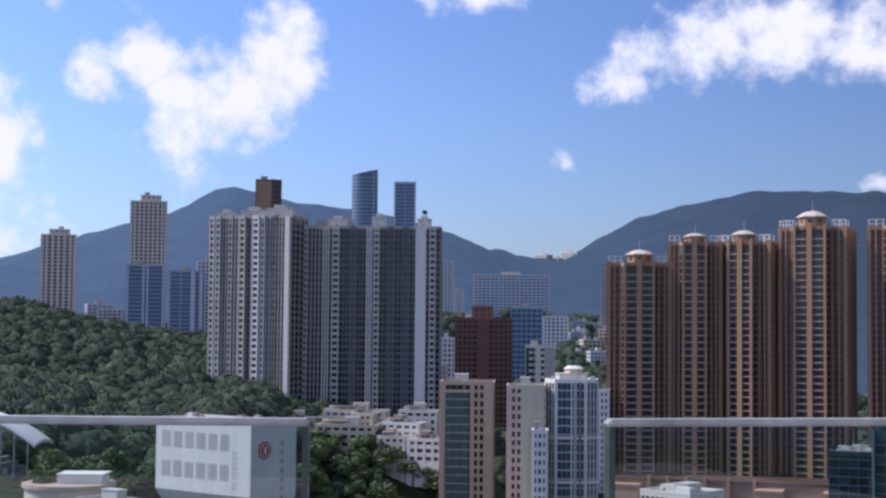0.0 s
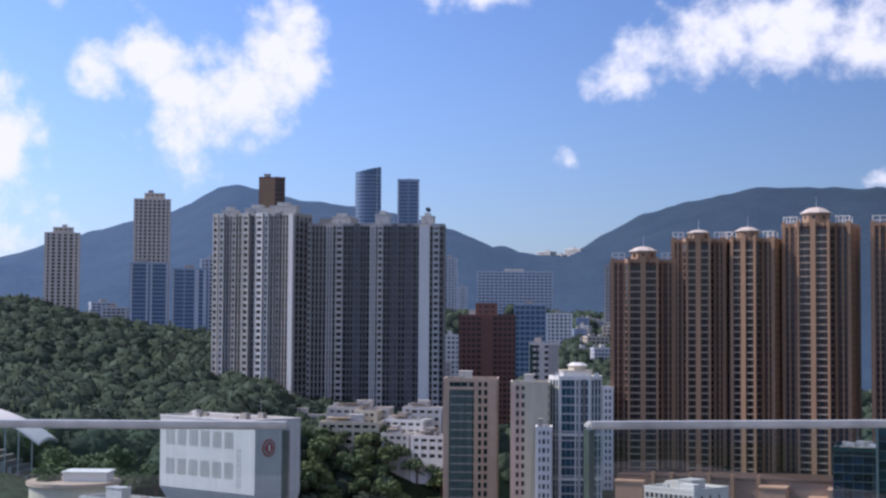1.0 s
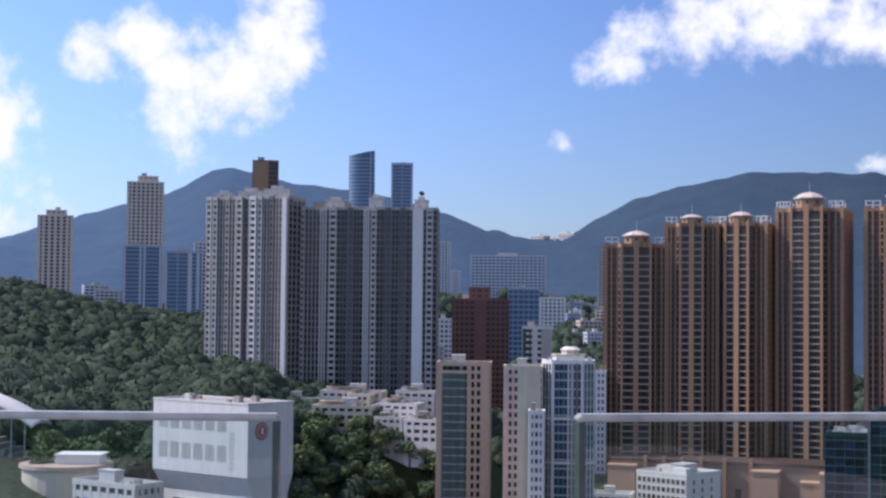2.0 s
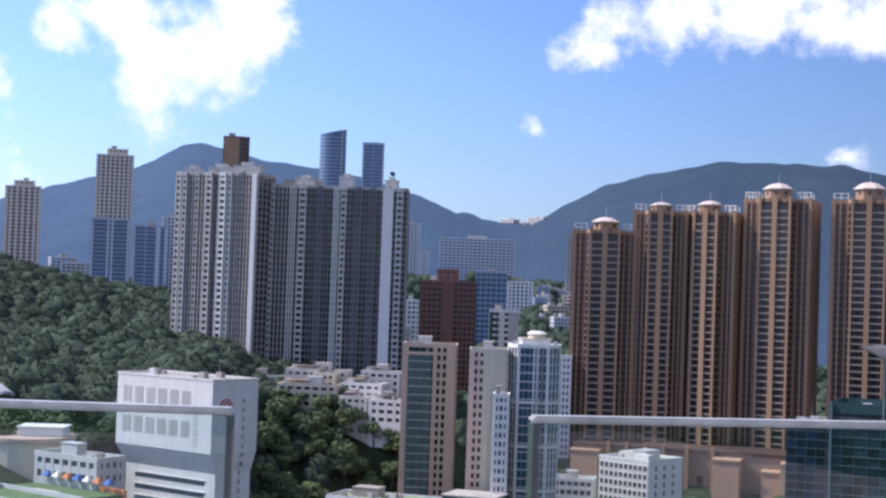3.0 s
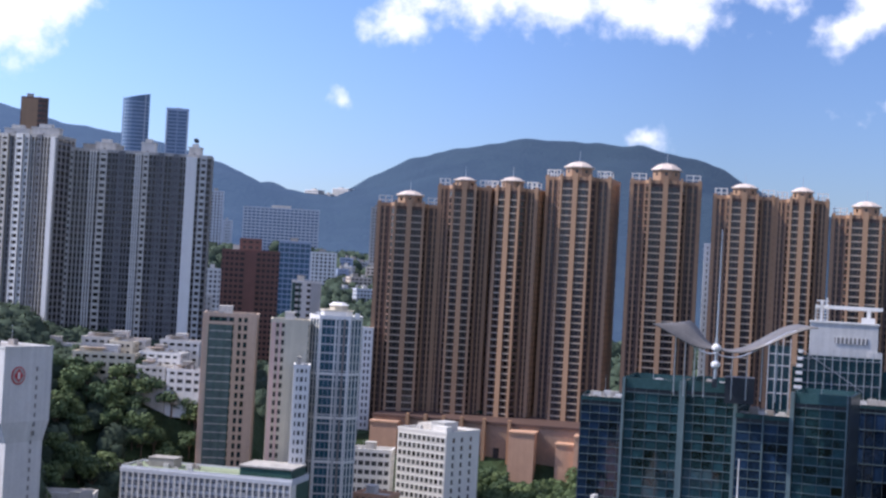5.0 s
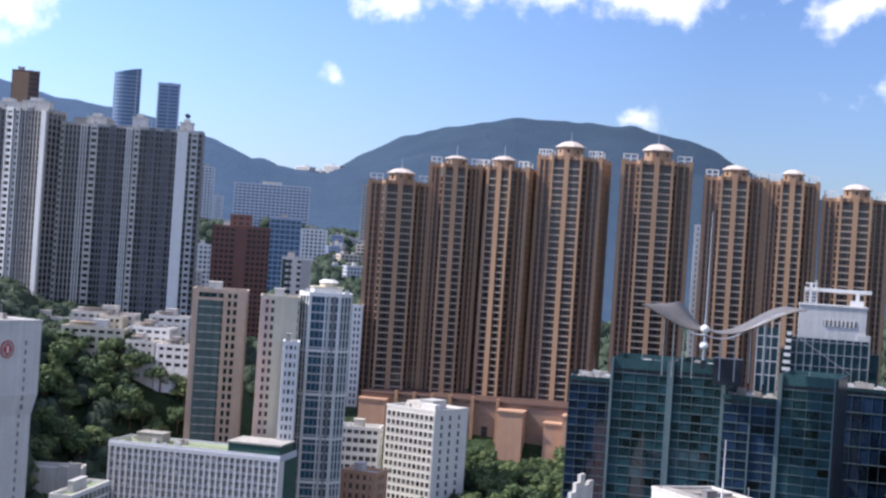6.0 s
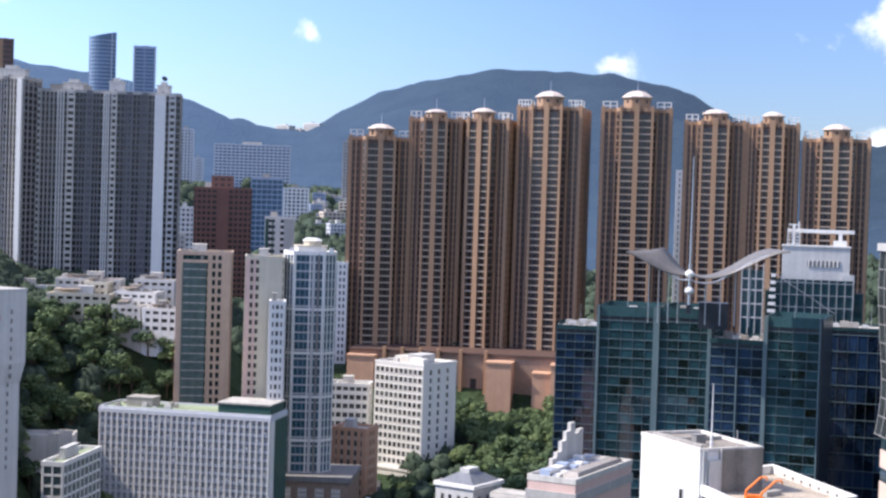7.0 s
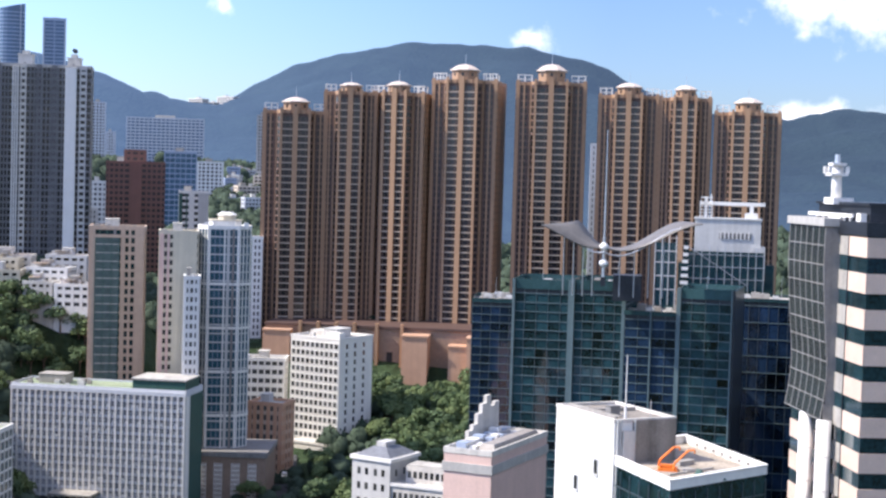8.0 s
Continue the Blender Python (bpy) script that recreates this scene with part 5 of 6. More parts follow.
# ---- near roofs ----
def near_white_house():
    root = thing("white_lift_tower", "white rendered lift tower with dirty concrete roof", "building", (51.3, 162.2, 0), -76.8)
    w, d, h = 11.9, 7.8, 96.0
    part("wall", boxes((0, w, 0, d, 0, h - 0.4)), WHITE, root)
    part("roof", boxes((0.3, w - 0.3, 0.3, d - 0.3, h - 0.4, h - 0.3)), DIRTY, root)
    part("parapet", lambda bm: ring(bm, rect(w, d), 0.06, h - 0.4, h, 0.3), OFFWHITE, root)
    part("stained_wall", boxes((w - 0.02, w + 0.10, 2.3, d, 40, h - 0.2)), DIRTY, root, "dirty bare concrete wall")
    part("end_pier", boxes((w - 0.3, w + 0.5, 0.9, 2.3, 40, h - 1.2)), OFFWHITE, root)
    part("downpipe", lambda bm: [rod(bm, (w + 0.2, y, 60), (w + 0.2, y, h - 0.1), 0.11, 0.11, 6) for y in (0.35, 0.7, 2.5)], LIGHT_GREY, root)
    slit = mesh_of("window", boxes((-0.36, 0.36, -0.03, 0.1, -0.75, 0.75)), GLASS)
    edge = mesh_of("window_frame", boxes((-0.5, -0.36, -0.09, 0.1, -0.9, 0.9), (0.36, 0.5, -0.09, 0.1, -0.9, 0.9), (-0.5, 0.5, -0.16, 0.1, -1.0, -0.75), (-0.5, 0.5, -0.09, 0.1, 0.75, 0.9)), LIGHT_GREY)
    for x, z in ((8.6, 90.4), (4.6, 88.0), (8.6, 86.2), (4.6, 83.8), (8.6, 82.0)):
        win = part("window", slit, None, root, at=(x, 0, z))
        part("window_frame", edge, None, win)
    joint_line = mesh_of("panel_joint", boxes((0.05, w - 0.05, -0.012, 0.05, 0, 0.05)), LIGHT_GREY)
    for z in (91.8, 88.2, 84.6, 81.0):
        part("panel_joint", joint_line, None, root, at=(0, 0, z))
    part("lightning_rod", lambda bm: (rod(bm, (10.6, 2.2, h - 0.3), (10.6, 2.2, h + 1.2), 0.16, 0.14, 8), rod(bm, (10.6, 2.2, h + 1.2), (10.6, 2.2, h + 6.6), 0.07, 0.04, 6)), WHITE, root)
    part("pole", lambda bm: rod(bm, (11.2, 5.0, h - 0.3), (11.2, 5.0, h + 1.7), 0.05, 0.04, 6), LIGHT_GREY, root)
    part("roof_pipe", lambda bm: [rod(bm, (1 + i * 3.3, 1.4, h), (3.6 + i * 3.3, 2.0, h), 0.07, 0.07, 6) for i in range(3)], CONCRETE, root)
    part("roof_kerb", boxes((0.9, 10.8, 0.8, 1.1, h - 0.3, h + 0.15), (5, 5.3, 1.1, 7.0, h - 0.3, h + 0.1)), CONCRETE, root)
    part("roof_hatch", boxes((7.0, 8.0, 2.0, 3.2, h - 0.3, h + 0.7), (6.9, 8.1, 1.9, 3.3, h + 0.7, h + 0.8)), DARK_GREY, root)
    # lower roof with white parapet, on a plan that is not square
    deck = thing("lower_roof_building", "dark glass building with a stained roof terrace and white parapet", "building", (47.3, 152.6, 0), -61.9)
    dw, dd, dh, sk = 17.0, 15.1, 91.2, 7.5
    plan = [(0, sk), (dw, 0), (dw, dd), (0, dd + sk)]
    part("glazing", lambda bm: prism(bm, plan, 0, dh), GLASS_TEAL, deck)
    part("roof", lambda bm: prism(bm, offset(plan, -0.1), dh, dh + 0.1), DIRTY_ROOF, deck)
    part("parapet", lambda bm: ring(bm, plan, 0.12, dh - 0.05, dh + 0.85, 0.25), WHITE, deck, "white painted parapet")
    part("parapet_coping", lambda bm: ring(bm, plan, 0.2, dh + 0.9, dh + 1.0, 0.35), WHITE, deck)
    bar = mesh_of("transom", lambda bm: ring(bm, plan, 0.07, 0, 0.12), MULLION)
    for k in range(12):
        part("transom", bar, None, deck, at=(0, 0, dh - 2.2 - k * 1.9))
    mul = mesh_of("mullion", boxes((-0.05, 0.05, -0.1, 0.1, 50, dh - 0.5)), MULLION)
    slope = math.degrees(math.atan2(-sk, dw))
    for i in range(9):
        part("mullion", mul, None, deck, at=(dw, dd * i / 8, 0), turn=90)
        part("mullion", mul, None, deck, at=(dw * i / 8, sk * (1 - i / 8), 0), turn=slope)
    for i in range(8):
        x = 3.0 + i * 1.8
        part("parapet_opening", boxes((x, x + 0.9, dd - 0.30, dd - 0.24, dh + 0.25, dh + 0.6)), DARK_GREY, deck, at=(0, sk * (1 - (x + 0.4) / dw), 0))
    for x0, x1, y0, y1, z in ((11, 12.4, 8, 9.6, 0.25), (14, 14.6, 9, 12, 0.3), (14.2, 15.4, 5.4, 6.0, 0.3), (12.4, 12.7, 5, 12, 0.18), (9, 9.8, 10, 12.4, 0.5)):
        part("roof_kerb", boxes((x0, x1, y0, y1, dh + 0.1, dh + 0.1 + z)), CONCRETE, deck)
    # orange roof frame
    rig = thing("roof_davit", "orange painted steel davit frame on the stained lower roof", "davit", (57.4, 146.4, dh + 0.1), -21)
    part("base_frame", boxes((0, 2.0, 0, 0.22, 0, 0.28), (0, 2.0, 1.5, 1.72, 0, 0.28), (0, 0.22, 0.2, 1.52, 0, 0.28), (1.78, 2.0, 0.2, 1.52, 0, 0.28), (0.3, 1.7, 0.5, 1.2, 0.28, 0.6)), ORANGE_STEEL, rig)
    for x, y in ((0.1, 1.6), (1.6, 0.1)):
        part("arm", lambda bm, x=x, y=y: (rod(bm, (x, y, 0.2), (x + 0.1, y, 0.9), 0.15, 0.14, 6), rod(bm, (x + 0.1, y, 0.9), (x + 1.5, y, 2.3), 0.14, 0.12, 6), rod(bm, (x + 1.5, y, 2.3), (x + 2.1, y, 2.35), 0.12, 0.1, 6), rod(bm, (x + 2.1, y, 2.35), (x + 2.1, y, 2.0), 0.08, 0.08, 6)), ORANGE_STEEL, rig)
    tarp = thing("tarpaulin", "crumpled dark green tarpaulin heap on the lower roof", "tarpaulin", (59.6, 142.6, dh + 0.1), -21)
    part("sheet", lambda bm: [prism(bm, [(x, 0), (x + 1.4, -0.3), (x + 1.7, 1.3), (x + 0.2, 1.5)], 0, z, [(x + 0.5, 0.4), (x + 0.8, 0.3), (x + 0.9, 0.8), (x + 0.5, 0.9)]) for x, z in ((0, 0.8), (0.9, 0.55), (2.0, 0.7))], GREEN_TILE, tarp)


near_white_house()


def pink_house():
    root = thing("pink_house", "pink-beige building with cluttered roof plant", "building", (62.0, 262, 0), -38)
    w, d, h = 9.2, 27.0, 72.5
    part("wall", boxes((0, w, 0, d, 0, h)), PINK, root)
    part("cornice", lambda bm: ring(bm, rect(w, d), 0.25, h - 3.2, h - 1.6, 0.1), MID_GREY, root)
    part("roof", boxes((0.2, w - 0.2, 0.2, d - 0.2, h, h + 0.12)), ROOF, root)
    part("parapet", lambda bm: ring(bm, rect(w, d), 0.1, h, h + 1.0, 0.25), OFFWHITE, root)
    part("curved_gable", lambda bm: [prism(bm, [(0, y), (0.7, y), (0.7, y + 2.0), (0, y + 2.0)], h, h + z) for y, z in ((9, 2.5), (11, 3.4), (13, 5.2), (15, 6.8), (17, 8.2), (19, 6.0), (21, 6.6))], OFFWHITE, root)
    part("metal_roof", lambda bm: prism(bm, [(5.4, 2.5), (8.7, 2.5), (8.7, 25), (5.4, 25)], h + 0.12, h + 1.6, [(6.0, 3.4), (8.2, 3.4), (8.2, 23.6), (6.0, 23.6)]), SHEET, root)
    rr = random.Random(8)
    for i in range(9):
        y = 2 + i * 2.4
        part("cooling_unit", boxes((1.4, 3.4, y, y + 1.8, h + 0.12, h + rr.uniform(1.4, 2.6))), rr.choice((STEEL, HAZY_BLUE, WHITE)), root)
        part("cooling_unit", boxes((3.9, 5.2, y, y + 1.7, h + 0.12, h + rr.uniform(1.0, 2.2))), rr.choice((STEEL, HAZY_BLUE, WHITE)), root)
    part("duct", boxes((3.5, 3.9, 1.5, 24, h + 1.2, h + 1.7)), STEEL, root)


pink_house()


def classical_hall():
    root = thing("classical_house", "cream classical house with slate hipped roof", "house", (69.0, 398, 0), -44)
    part("wall", boxes((0, 12, 0, 14, 0, 47)), LIGHT_GREY, root)
    part("cornice", lambda bm: ring(bm, rect(12, 14), 0.5, 46.4, 47.4, 0.2), WHITE, root)
    part("hipped_roof", lambda bm: prism(bm, [(0.4, 0.4), (11.6, 0.4), (11.6, 13.6), (0.4, 13.6)], 47.4, 49.6, [(4, 4), (8, 4), (8, 10), (4, 10)]), SLATE, root)
    part("roof_vent", boxes((4.5, 7.5, 4.6, 9.4, 49.6, 50.8)), LIGHT_GREY, root)
    win = mesh_of("window", boxes((-0.5, 0.5, -0.06, 0.2, 0, 1.8)), GLASS)
    for z in (42.5, 38.6, 34.5):
        for x in (2.2, 4.6, 7.4, 9.8):
            part("window", win, None, root, at=(x, 0, z))
        for y in (3, 7, 11):
            part("window", win, None, root, at=(12, y, z), turn=90)
    wing = thing("classical_wing", "long cream house wing with arched windows", "house", (78.0, 390, 0), -36)
    part("wall", boxes((0, 20, 0, 11, 0, 41)), OFFWHITE, wing)
    part("upper_storey", boxes((3, 15, 3, 10, 41, 45.5)), OFFWHITE, wing)
    part("cornice", lambda bm: ring(bm, rect(20, 11), 0.4, 40.4, 41.2, 0.1), WHITE, wing)
    part("roof", boxes((3.2, 14.8, 3.2, 9.8, 45.5, 45.8)), ROOF, wing)
    part("chimney", boxes((15.5, 17.5, 7, 9, 41, 47.5)), OFFWHITE, wing)
    for i in range(12):
        part("window", win, None, wing, at=(1.2 + i * 1.6, 0, 37))
        part("window", win, None, wing, at=(1.2 + i * 1.6, 0, 33.2))
    for i in range(7):
        part("window", win, None, wing, at=(4 + i * 1.6, 3, 42.4))


classical_hall()


def striped_tower():
    """Office tower with a bulging glazed bay over two round columns, and cream and dark bands."""
    root = thing("striped_office_tower", "office tower with cream and dark bands and a bulging glass bay", "office tower", (81.6, 149.1, 0), -99)
    h = 116.5
    core = [(-25, 0), (0, 0), (0, 30), (-25, 30)]
    part("glazing", lambda bm: prism(bm, core, 0, h), GLASS_TEAL, root)
    lit = mesh_of("cream_band", boxes((-5.6, 0.16, -0.16, 0.1, 0, 2.15)), STRIPE_CREAM)
    pale = mesh_of("pale_band", boxes((-9.0, -6.0, -0.10, 0.1, 0, 2.15)), CONCRETE)
    end = mesh_of("end_band", boxes((-0.1, 0.16, 0.1, 30, 0, 2.15)), STRIPE_CREAM)
    rear = mesh_of("cream_band", boxes((-24.9, -9.4, -0.14, 0.1, 0, 2.15)), STRIPE_CREAM)
    for k in range(26):
        z = h - 2.9 - k * 3.9
        part("cream_band", lit, None, root, at=(0, 0, z))
        part("pale_band", pale, None, root, at=(0, 0, z))
        part("end_band", end, None, root, at=(0, 0, z))
        if z < 93:
            part("cream_band", rear, None, root, at=(0, 0, z))
    joint = mesh_of("joint", boxes((-0.05, 0.05, -0.2, 0.12, 0, h - 0.4)), DARK_METAL)
    for x in (-9.2, -5.8):
        part("joint", joint, None, root, at=(x, 0, 0))
    for y in (6, 12, 18, 24):
        part("joint", joint, None, root, at=(0, y, 0), turn=90)
    part("parapet", lambda bm: ring(bm, core, 0.3, h - 0.6, h + 0.9, 0.3), DARK_METAL, root)
    part("roof", lambda bm: prism(bm, offset(core, -0.3), h, h + 0.15), ROOF, root)
    part("attic", boxes((-21, -3, 1.2, 16, h, h + 2.7), (-21.3, -2.7, 0.9, 16.3, h + 2.7, h + 3.0)), DARK_METAL, root, "dark metal attic storey")
    part("attic_rail", boxes((-22, -6, 0.2, 0.4, h + 1.3, h + 1.7), (-14, -10, 0.15, 0.5, h + 0.9, h + 1.7)), WHITE, root)
    part("roof_unit", boxes((-5, -3.6, 0.3, 1.0, h + 0.2, h + 1.8)), WHITE, root)
    for x in (-19, -16.5, -9, -7):
        part("rail_post", boxes((x, x + 0.25, 0.2, 0.4, h, h + 1.4)), WHITE, root)
    # bulging bay
    prof = ((0.0, 1.75), (0.2, 1.85), (0.45, 1.5), (0.72, 0.95), (0.88, 1.15), (1.0, 1.6))
    z0, z1, x0, x1 = 94.6, h + 0.2, -22.5, -9.0

    def bulge(z):
        u = (z1 - z) / (z1 - z0)
        return float(np.interp(u, [q[0] for q in prof], [q[1] for q in prof]))

    def bay(bm):
        rows = []
        for i in range(13):
            z = z1 + (z0 - z1) * i / 12
            b = -bulge(z)
            rows.append([bm.verts.new(p) for p in ((x0, 0.1, z), (x0, b, z), (x1, b, z), (x1, 0.1, z))])
        for a, b in zip(rows, rows[1:]):
            for j in range(3):
                bm.faces.new((a[j], b[j], b[j + 1], a[j + 1]))
        bm.faces.new(rows[0])
        bm.faces.new(rows[-1][::-1])
    part("glass_bay", bay, BAY_GLASS, root)
    part("bay_cheek", lambda bm: [prism(bm, [(x1 - 0.05, -bulge(z1 - k * 1.85)), (x1 + 0.06, -bulge(z1 - k * 1.85)), (x1 + 0.06, 0), (x1 - 0.05, 0)], z1 - (k + 1) * 1.85, z1 - k * 1.85,
                                       [(x1 - 0.05, -bulge(z1 - k * 1.85)), (x1 + 0.06, -bulge(z1 - k * 1.85)), (x1 + 0.06, 0), (x1 - 0.05, 0)]) for k in range(12)], DARK_GREY, root)
    for i in range(11):
        z = z1 - (z1 - z0) * i / 10
        b = -bulge(z) - 0.08
        part("bay_transom", boxes((x0 - 0.08, x1 + 0.08, b, b + 0.14, z - 0.055, z + 0.055)), DARK_GREY, root)
    for j in range(7):
        x = x0 + (x1 - x0) * j / 6

        def mull(bm, x=x):
            zs = [z1 + (z0 - z1) * i / 12 for i in range(13)]
            for a, b in zip(zs, zs[1:]):
                rod(bm, (x, -bulge(a) - 0.03, a), (x, -bulge(b) - 0.03, b), 0.055, 0.055, 4)
        part("bay_mullion", mull, DARK_GREY, root)
    part("bay_cap", boxes((x0 - 0.3, x1 + 0.3, -2.1, 0.1, z1, z1 + 0.9)), MID_GREY, root)
    for x in (-14.8, -8.4):
        part("column", lambda bm, x=x: rod(bm, (x, -1.3, 0), (x, -1.3, z0), 0.85, 0.85, 20), WHITE, root, "round white column", smooth=True)
        ringm = mesh_of("column_joint", lambda bm, x=x: rod(bm, (x, -1.3, 0), (x, -1.3, 0.06), 0.87, 0.87, 20), LIGHT_GREY)
        for k in range(5):
            part("column_joint", ringm, None, root, at=(0, 0, 90.5 - k * 3.9))
    # radio mast with antennas
    mast = part("mast", lambda bm: rod(bm, (-14.5, 1.1, h + 2.9), (-14.5, 1.1, h + 7.2), 0.62, 0.56, 14), WHITE, root, "white cylindrical mast", smooth=True)
    part("mast_collar", boxes((-15.8, -13.4, 0.1, 2.1, h + 6.0, h + 6.3)), WHITE, mast)
    part("mast_collar", boxes((-15.4, -13.6, 0.3, 1.9, h + 7.2, h + 7.5)), WHITE, mast)
    for ax, ay in ((-15.4, 0.0), (-13.8, 2.1), (-15.5, 2.0), (-13.7, 0.0)):
        part("panel_antenna", boxes((ax - 0.16, ax + 0.16, ay - 0.2, ay + 0.2, h + 6.3, h + 7.1)), WHITE, mast)
    part("drum", lambda bm: rod(bm, (-14.5, 1.1, h + 7.5), (-14.5, 1.1, h + 8.5), 0.34, 0.28, 12), STEEL, mast)
    part("mast_foot", boxes((-16.2, -12.8, 0.2, 2.6, h + 2.7, h + 3.45)), WHITE, mast)


striped_tower()


# ---- roads ----
def street():
    bm = bmesh.new()
    pts = [(52, 330), (54, 420), (60, 480), (68, 540), (73, 575), (66, 590)]
    prev = None
    for x, y in pts:
        row = [bm.verts.new((x + s, y, ground_z(x + s, y) + 1.0)) for s in (-5, 5)]
        if prev:
            bm.faces.new((prev[0], prev[1], row[1], row[0]))
        prev = row
    me = bpy.data.meshes.new("road")
    bm.to_mesh(me)
    bm.free()
    me.materials.append(ASPHALT)
    tagged(new("road", me), "grey asphalt street between the blocks", "road", kind="structure")


street()


def minibus(x, y, yaw):
    root = thing("minibus", "small white minibus parked on the asphalt street", "minibus", (x, y, ground_z(x, y) + 1.0), yaw)

    def body(bm):
        prism(bm, [(-1.0, -2.9), (1.0, -2.9), (1.0, 2.9), (-1.0, 2.9)], 0.35, 1.3)
        prism(bm, [(-0.99, -2.7), (0.99, -2.7), (0.99, 2.85), (-0.99, 2.85)], 1.3, 2.35, [(-0.85, -2.3), (0.85, -2.3), (0.85, 2.7), (-0.85, 2.7)])
    part("body", body, WHITE, root)
    part("windscreen", boxes((-0.8, 0.8, -2.62, -2.4, 1.4, 2.1)), GLASS, root)
    for sgn in (-1, 1):
        part("side_window", boxes((sgn * 0.95 - 0.04, sgn * 0.95 + 0.04, -2.0, 2.4, 1.45, 2.05)), GLASS, root)
        for wy in (-1.9, 1.9):
            part("wheel", lambda bm, wy=wy, sgn=sgn: rod(bm, (sgn * 0.78, wy, 0.36), (sgn * 1.02, wy, 0.36), 0.36, 0.36, 14), DARK_METAL, root)


minibus(70, 548, -10)
minibus(63, 500, -6)


# ---- trees ----
def crown_mesh(seed, size, leaf, count, material):
    """Many small leaf blades on a few uneven clumps, with gaps between them."""
    rr = np.random.RandomState(seed)
    verts, faces = [], []
    clumps = [(rr.uniform(-0.55, 0.55) * size, rr.uniform(-0.55, 0.55) * size, rr.uniform(0.0, 0.62) * size, rr.uniform(0.28, 0.5) * size) for _ in range(9)]
    for cx, cy, cz, cr in clumps:
        for _ in range(count):
            v = rr.normal(size=3)
            v /= np.linalg.norm(v)
            if v[2] < -0.45:
                v[2] = -v[2]
            p = np.array((cx, cy, cz)) + v * cr * rr.uniform(0.72, 1.08) * (1, 1, 0.82)
            n = v + rr.normal(size=3) * 0.4
            n /= np.linalg.norm(n)
            a = np.cross(n, (0.3, 0.2, 1.0))
            a /= np.linalg.norm(a)
            b = np.cross(n, a)
            s = leaf * rr.uniform(0.6, 1.3)
            k = len(verts)
            verts += [tuple(p + a * s), tuple(p + b * s * 0.7), tuple(p - a * s), tuple(p - b * s * 0.7)]
            faces.append((k, k + 1, k + 2, k + 3))
    me = bpy.data.meshes.new("crown")
    me.from_pydata(verts, [], faces)
    me.materials.append(material)
    return me


def trunk_mesh(h):
    def build(bm):
        rod(bm, (0, 0, -2), (0.15, 0.1, h * 0.55), 0.32, 0.2, 7)
        for a in range(4):
            t = a * 1.6
            rod(bm, (0.12, 0.08, h * 0.45), (h * 0.26 * math.cos(t), h * 0.26 * math.sin(t), h * 0.8), 0.16, 0.06, 5)
    return mesh_of("trunk", build, BARK)


CROWNS = [crown_mesh(i, 5.2, 0.42, 110, LEAF[i % 3]) for i in range(6)]
TRUNK = trunk_mesh(7.5)
_t = random.Random(9)


def tree(x, y, s):
    root = thing("tree", "broad green subtropical tree on the slope", "tree", (x, y, ground_z(x, y)), _t.uniform(0, 360), "street and slope trees")
    root.scale = (s, s, s * _t.uniform(0.9, 1.2))
    part("trunk", TRUNK, None, root)
    part("crown", _t.choice(CROWNS), None, root, at=(0, 0, 5.2))


def grove(az0, az1, r0, r1, k, s0=0.8, s1=1.35):
    for _ in range(k):
        a, r = radians(_t.uniform(az0, az1)), _t.uniform(r0, r1)
        x, y = r * math.sin(a), r * math.cos(a)
        if abs(x - (54 + (y - 420) * 0.117)) > 9:
            tree(x, y, _t.uniform(s0, s1))


grove(-6.0, -2.2, 480, 600, 78)
grove(-2.4, 1.0, 556, 604, 36)
grove(10.4, 15.8, 545, 640, 80)
grove(6.6, 9.6, 618, 655, 16)
grove(9.8, 16.5, 612, 648, 46, 0.8, 1.2)
grove(8.8, 12.2, 430, 530, 26)
grove(5.4, 8.8, 425, 560, 36, 0.8, 1.3)
grove(-15, -10.5, 400, 470, 22)
grove(-1.5, 2.0, 470, 485, 5, 0.5, 0.8)


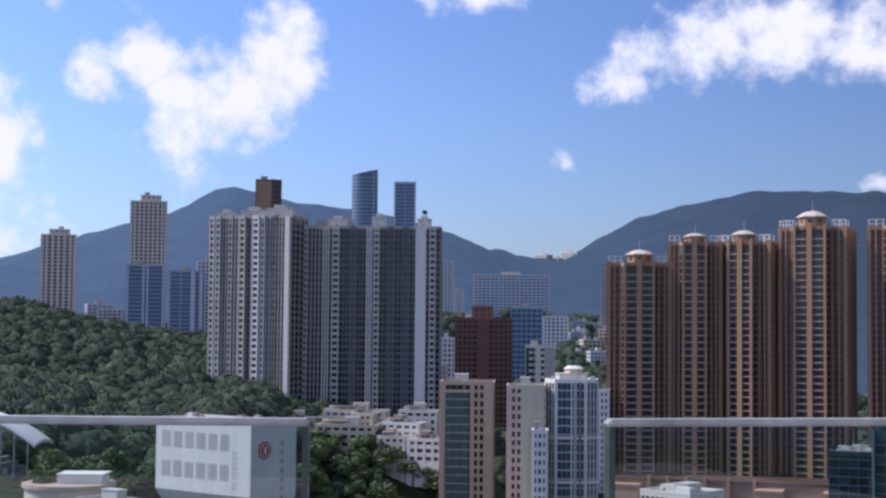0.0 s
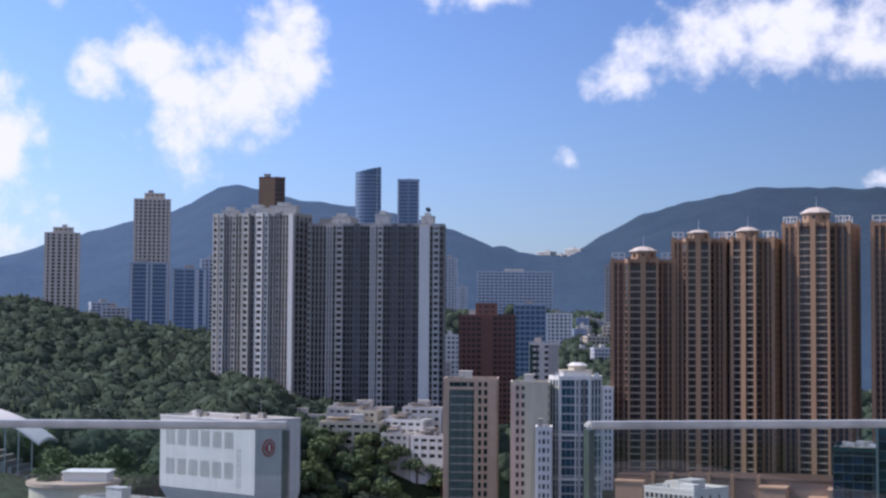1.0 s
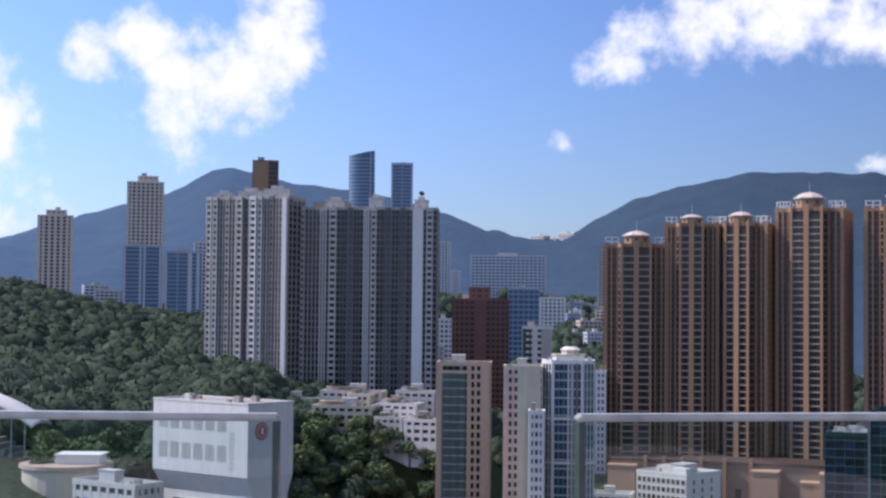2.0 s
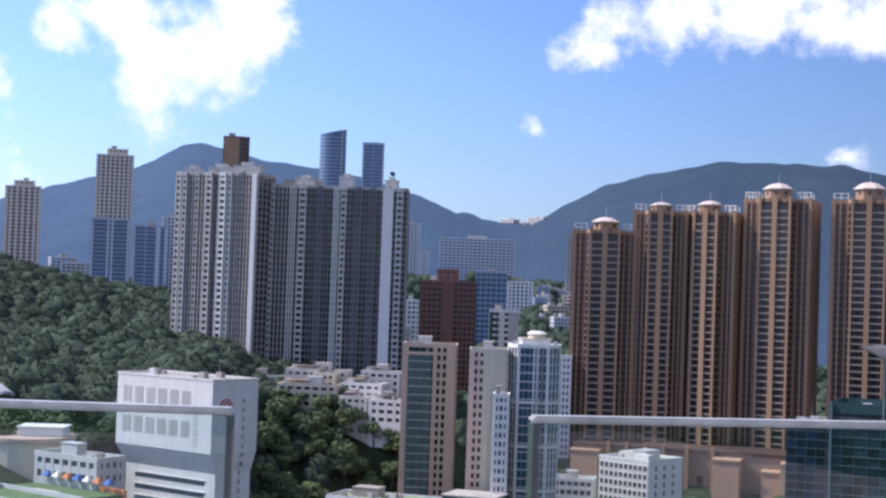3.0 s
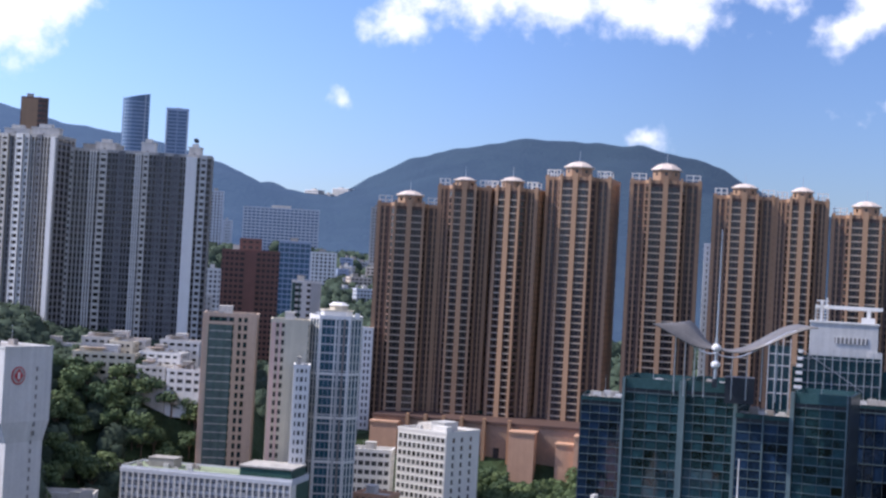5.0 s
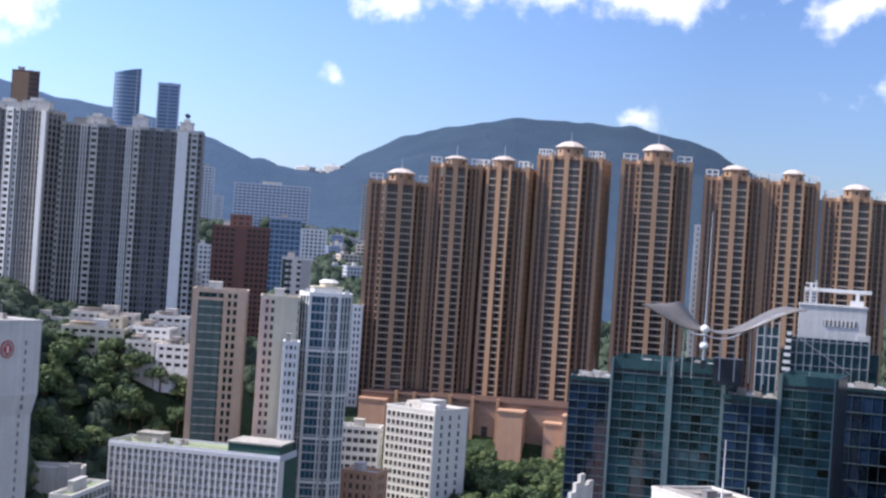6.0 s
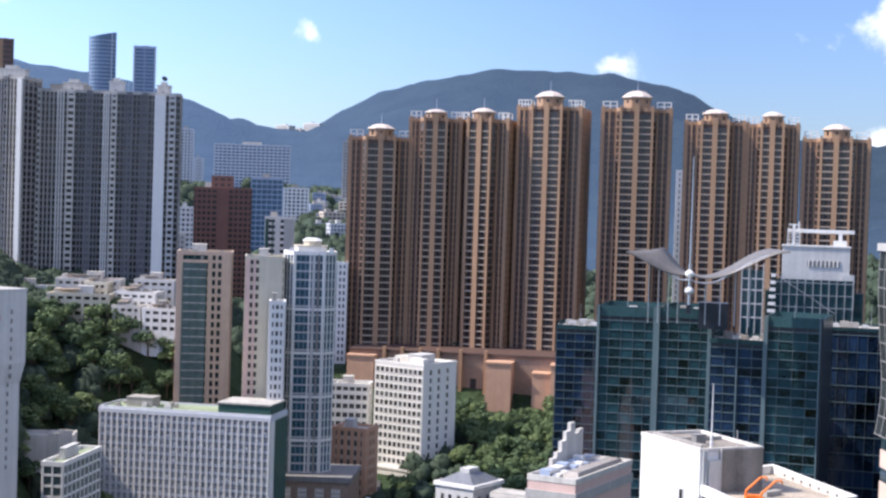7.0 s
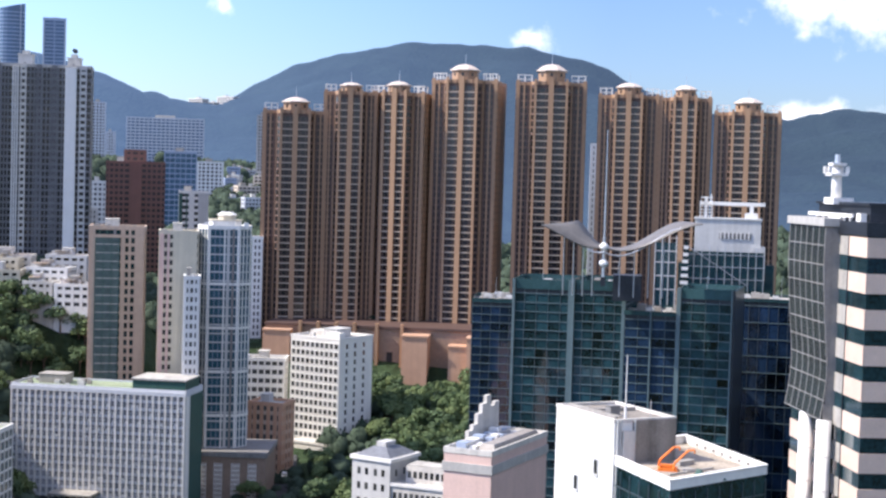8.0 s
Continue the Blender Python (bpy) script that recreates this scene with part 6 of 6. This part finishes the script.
def forest():
    """The wooded slope and ridge: crowns of leaf clumps, too many to count."""
    rr = np.random.RandomState(4)
    vs, fs, base = [], [], 0
    # leafy heart of a crown: a lumpy dome of eight by four facets
    HEART = np.array([(math.cos(0.785 * i) * math.cos(e), math.sin(0.785 * i) * math.cos(e), math.sin(e)) for e in (-0.5, 0.0, 0.5, 1.0, 1.5) for i in range(8)])
    HEART_FACES = np.array([(8 * b + i, 8 * b + (i + 1) % 8, 8 * b + 8 + (i + 1) % 8, 8 * b + 8 + i) for b in range(4) for i in range(8)])

    def scatter(k, a0, a1, r0, r1, leaves, size, leaf=0.24, heart=True):
        nonlocal base
        for _ in range(k):
            a, r = radians(rr.uniform(a0, a1)), rr.uniform(r0, r1)
            x, y = r * math.sin(a), r * math.cos(a)
            z = ground_z(x, y)
            cr = size * rr.uniform(0.55, 1.5)
            v = rr.normal(size=(leaves, 3))
            v /= np.linalg.norm(v, axis=1)[:, None]
            v[:, 2] = np.abs(v[:, 2]) * 1.1 - 0.25
            p = np.array((x, y, z + cr * 0.55)) + v * cr * rr.uniform(0.75, 1.1, (leaves, 1))
            n = v + rr.normal(size=(leaves, 3)) * 0.24
            n /= np.linalg.norm(n, axis=1)[:, None]
            ta = np.cross(n, (0.3, 0.2, 1.0))
            ta /= np.linalg.norm(ta, axis=1)[:, None]
            tb = np.cross(n, ta)
            s = cr * leaf * rr.uniform(0.6, 1.3, (leaves, 1))
            q = np.stack((p + ta * s, p + tb * s * 0.75, p - ta * s, p - tb * s * 0.75), axis=1).reshape(-1, 3)
            vs.append(q)
            fs.append(base + np.arange(leaves * 4).reshape(-1, 4))
            base += leaves * 4
            if heart:
                g = HEART * cr * 0.86 * (1 + 0.16 * rr.normal(size=(len(HEART), 1)))
                vs.append(g + np.array((x, y, z + cr * 0.45)))
                fs.append(base + HEART_FACES)
                base += len(HEART)
    scatter(1700, -18, -6.2, 470, 930, 300, 6.4, 0.075)
    scatter(260, -6.5, -1.0, 600, 690, 200, 4.2, 0.10)
    scatter(120, 2.0, 5.2, 640, 700, 200, 4.2, 0.10)
    scatter(160, 9, 17, 540, 640, 200, 4.0, 0.10)
    scatter(150, -6.2, -2, 480, 600, 200, 4.0, 0.10)
    scatter(200, 4.0, 13, 380, 560, 180, 3.2, 0.11)
    scatter(160, -2.5, 7, 690, 900, 60, 4.5, 0.12)
    scatter(700, 8, 28, 700, 1150, 60, 7.0, 0.12)
    scatter(1100, -2, 8, 900, 1500, 70, 6.5, 0.10)
    scatter(420, -18, -6, 930, 1350, 70, 6.0, 0.10)
    verts, faces = np.concatenate(vs), np.concatenate(fs)
    me = bpy.data.meshes.new("forest")
    me.vertices.add(len(verts))
    me.vertices.foreach_set("co", verts.ravel())
    me.loops.add(faces.size)
    me.loops.foreach_set("vertex_index", faces.ravel())
    me.polygons.add(len(faces))
    me.polygons.foreach_set("loop_start", np.arange(0, faces.size, 4))
    me.polygons.foreach_set("loop_total", np.full(len(faces), 4))
    me.update(calc_edges=True)
    me.polygons.foreach_set("use_smooth", np.ones(len(faces), dtype=bool))
    me.materials.append(FOREST)
    tagged(new("forest", me), "dense dark green wooded slope and ridge", "forest", kind="stuff")


forest()
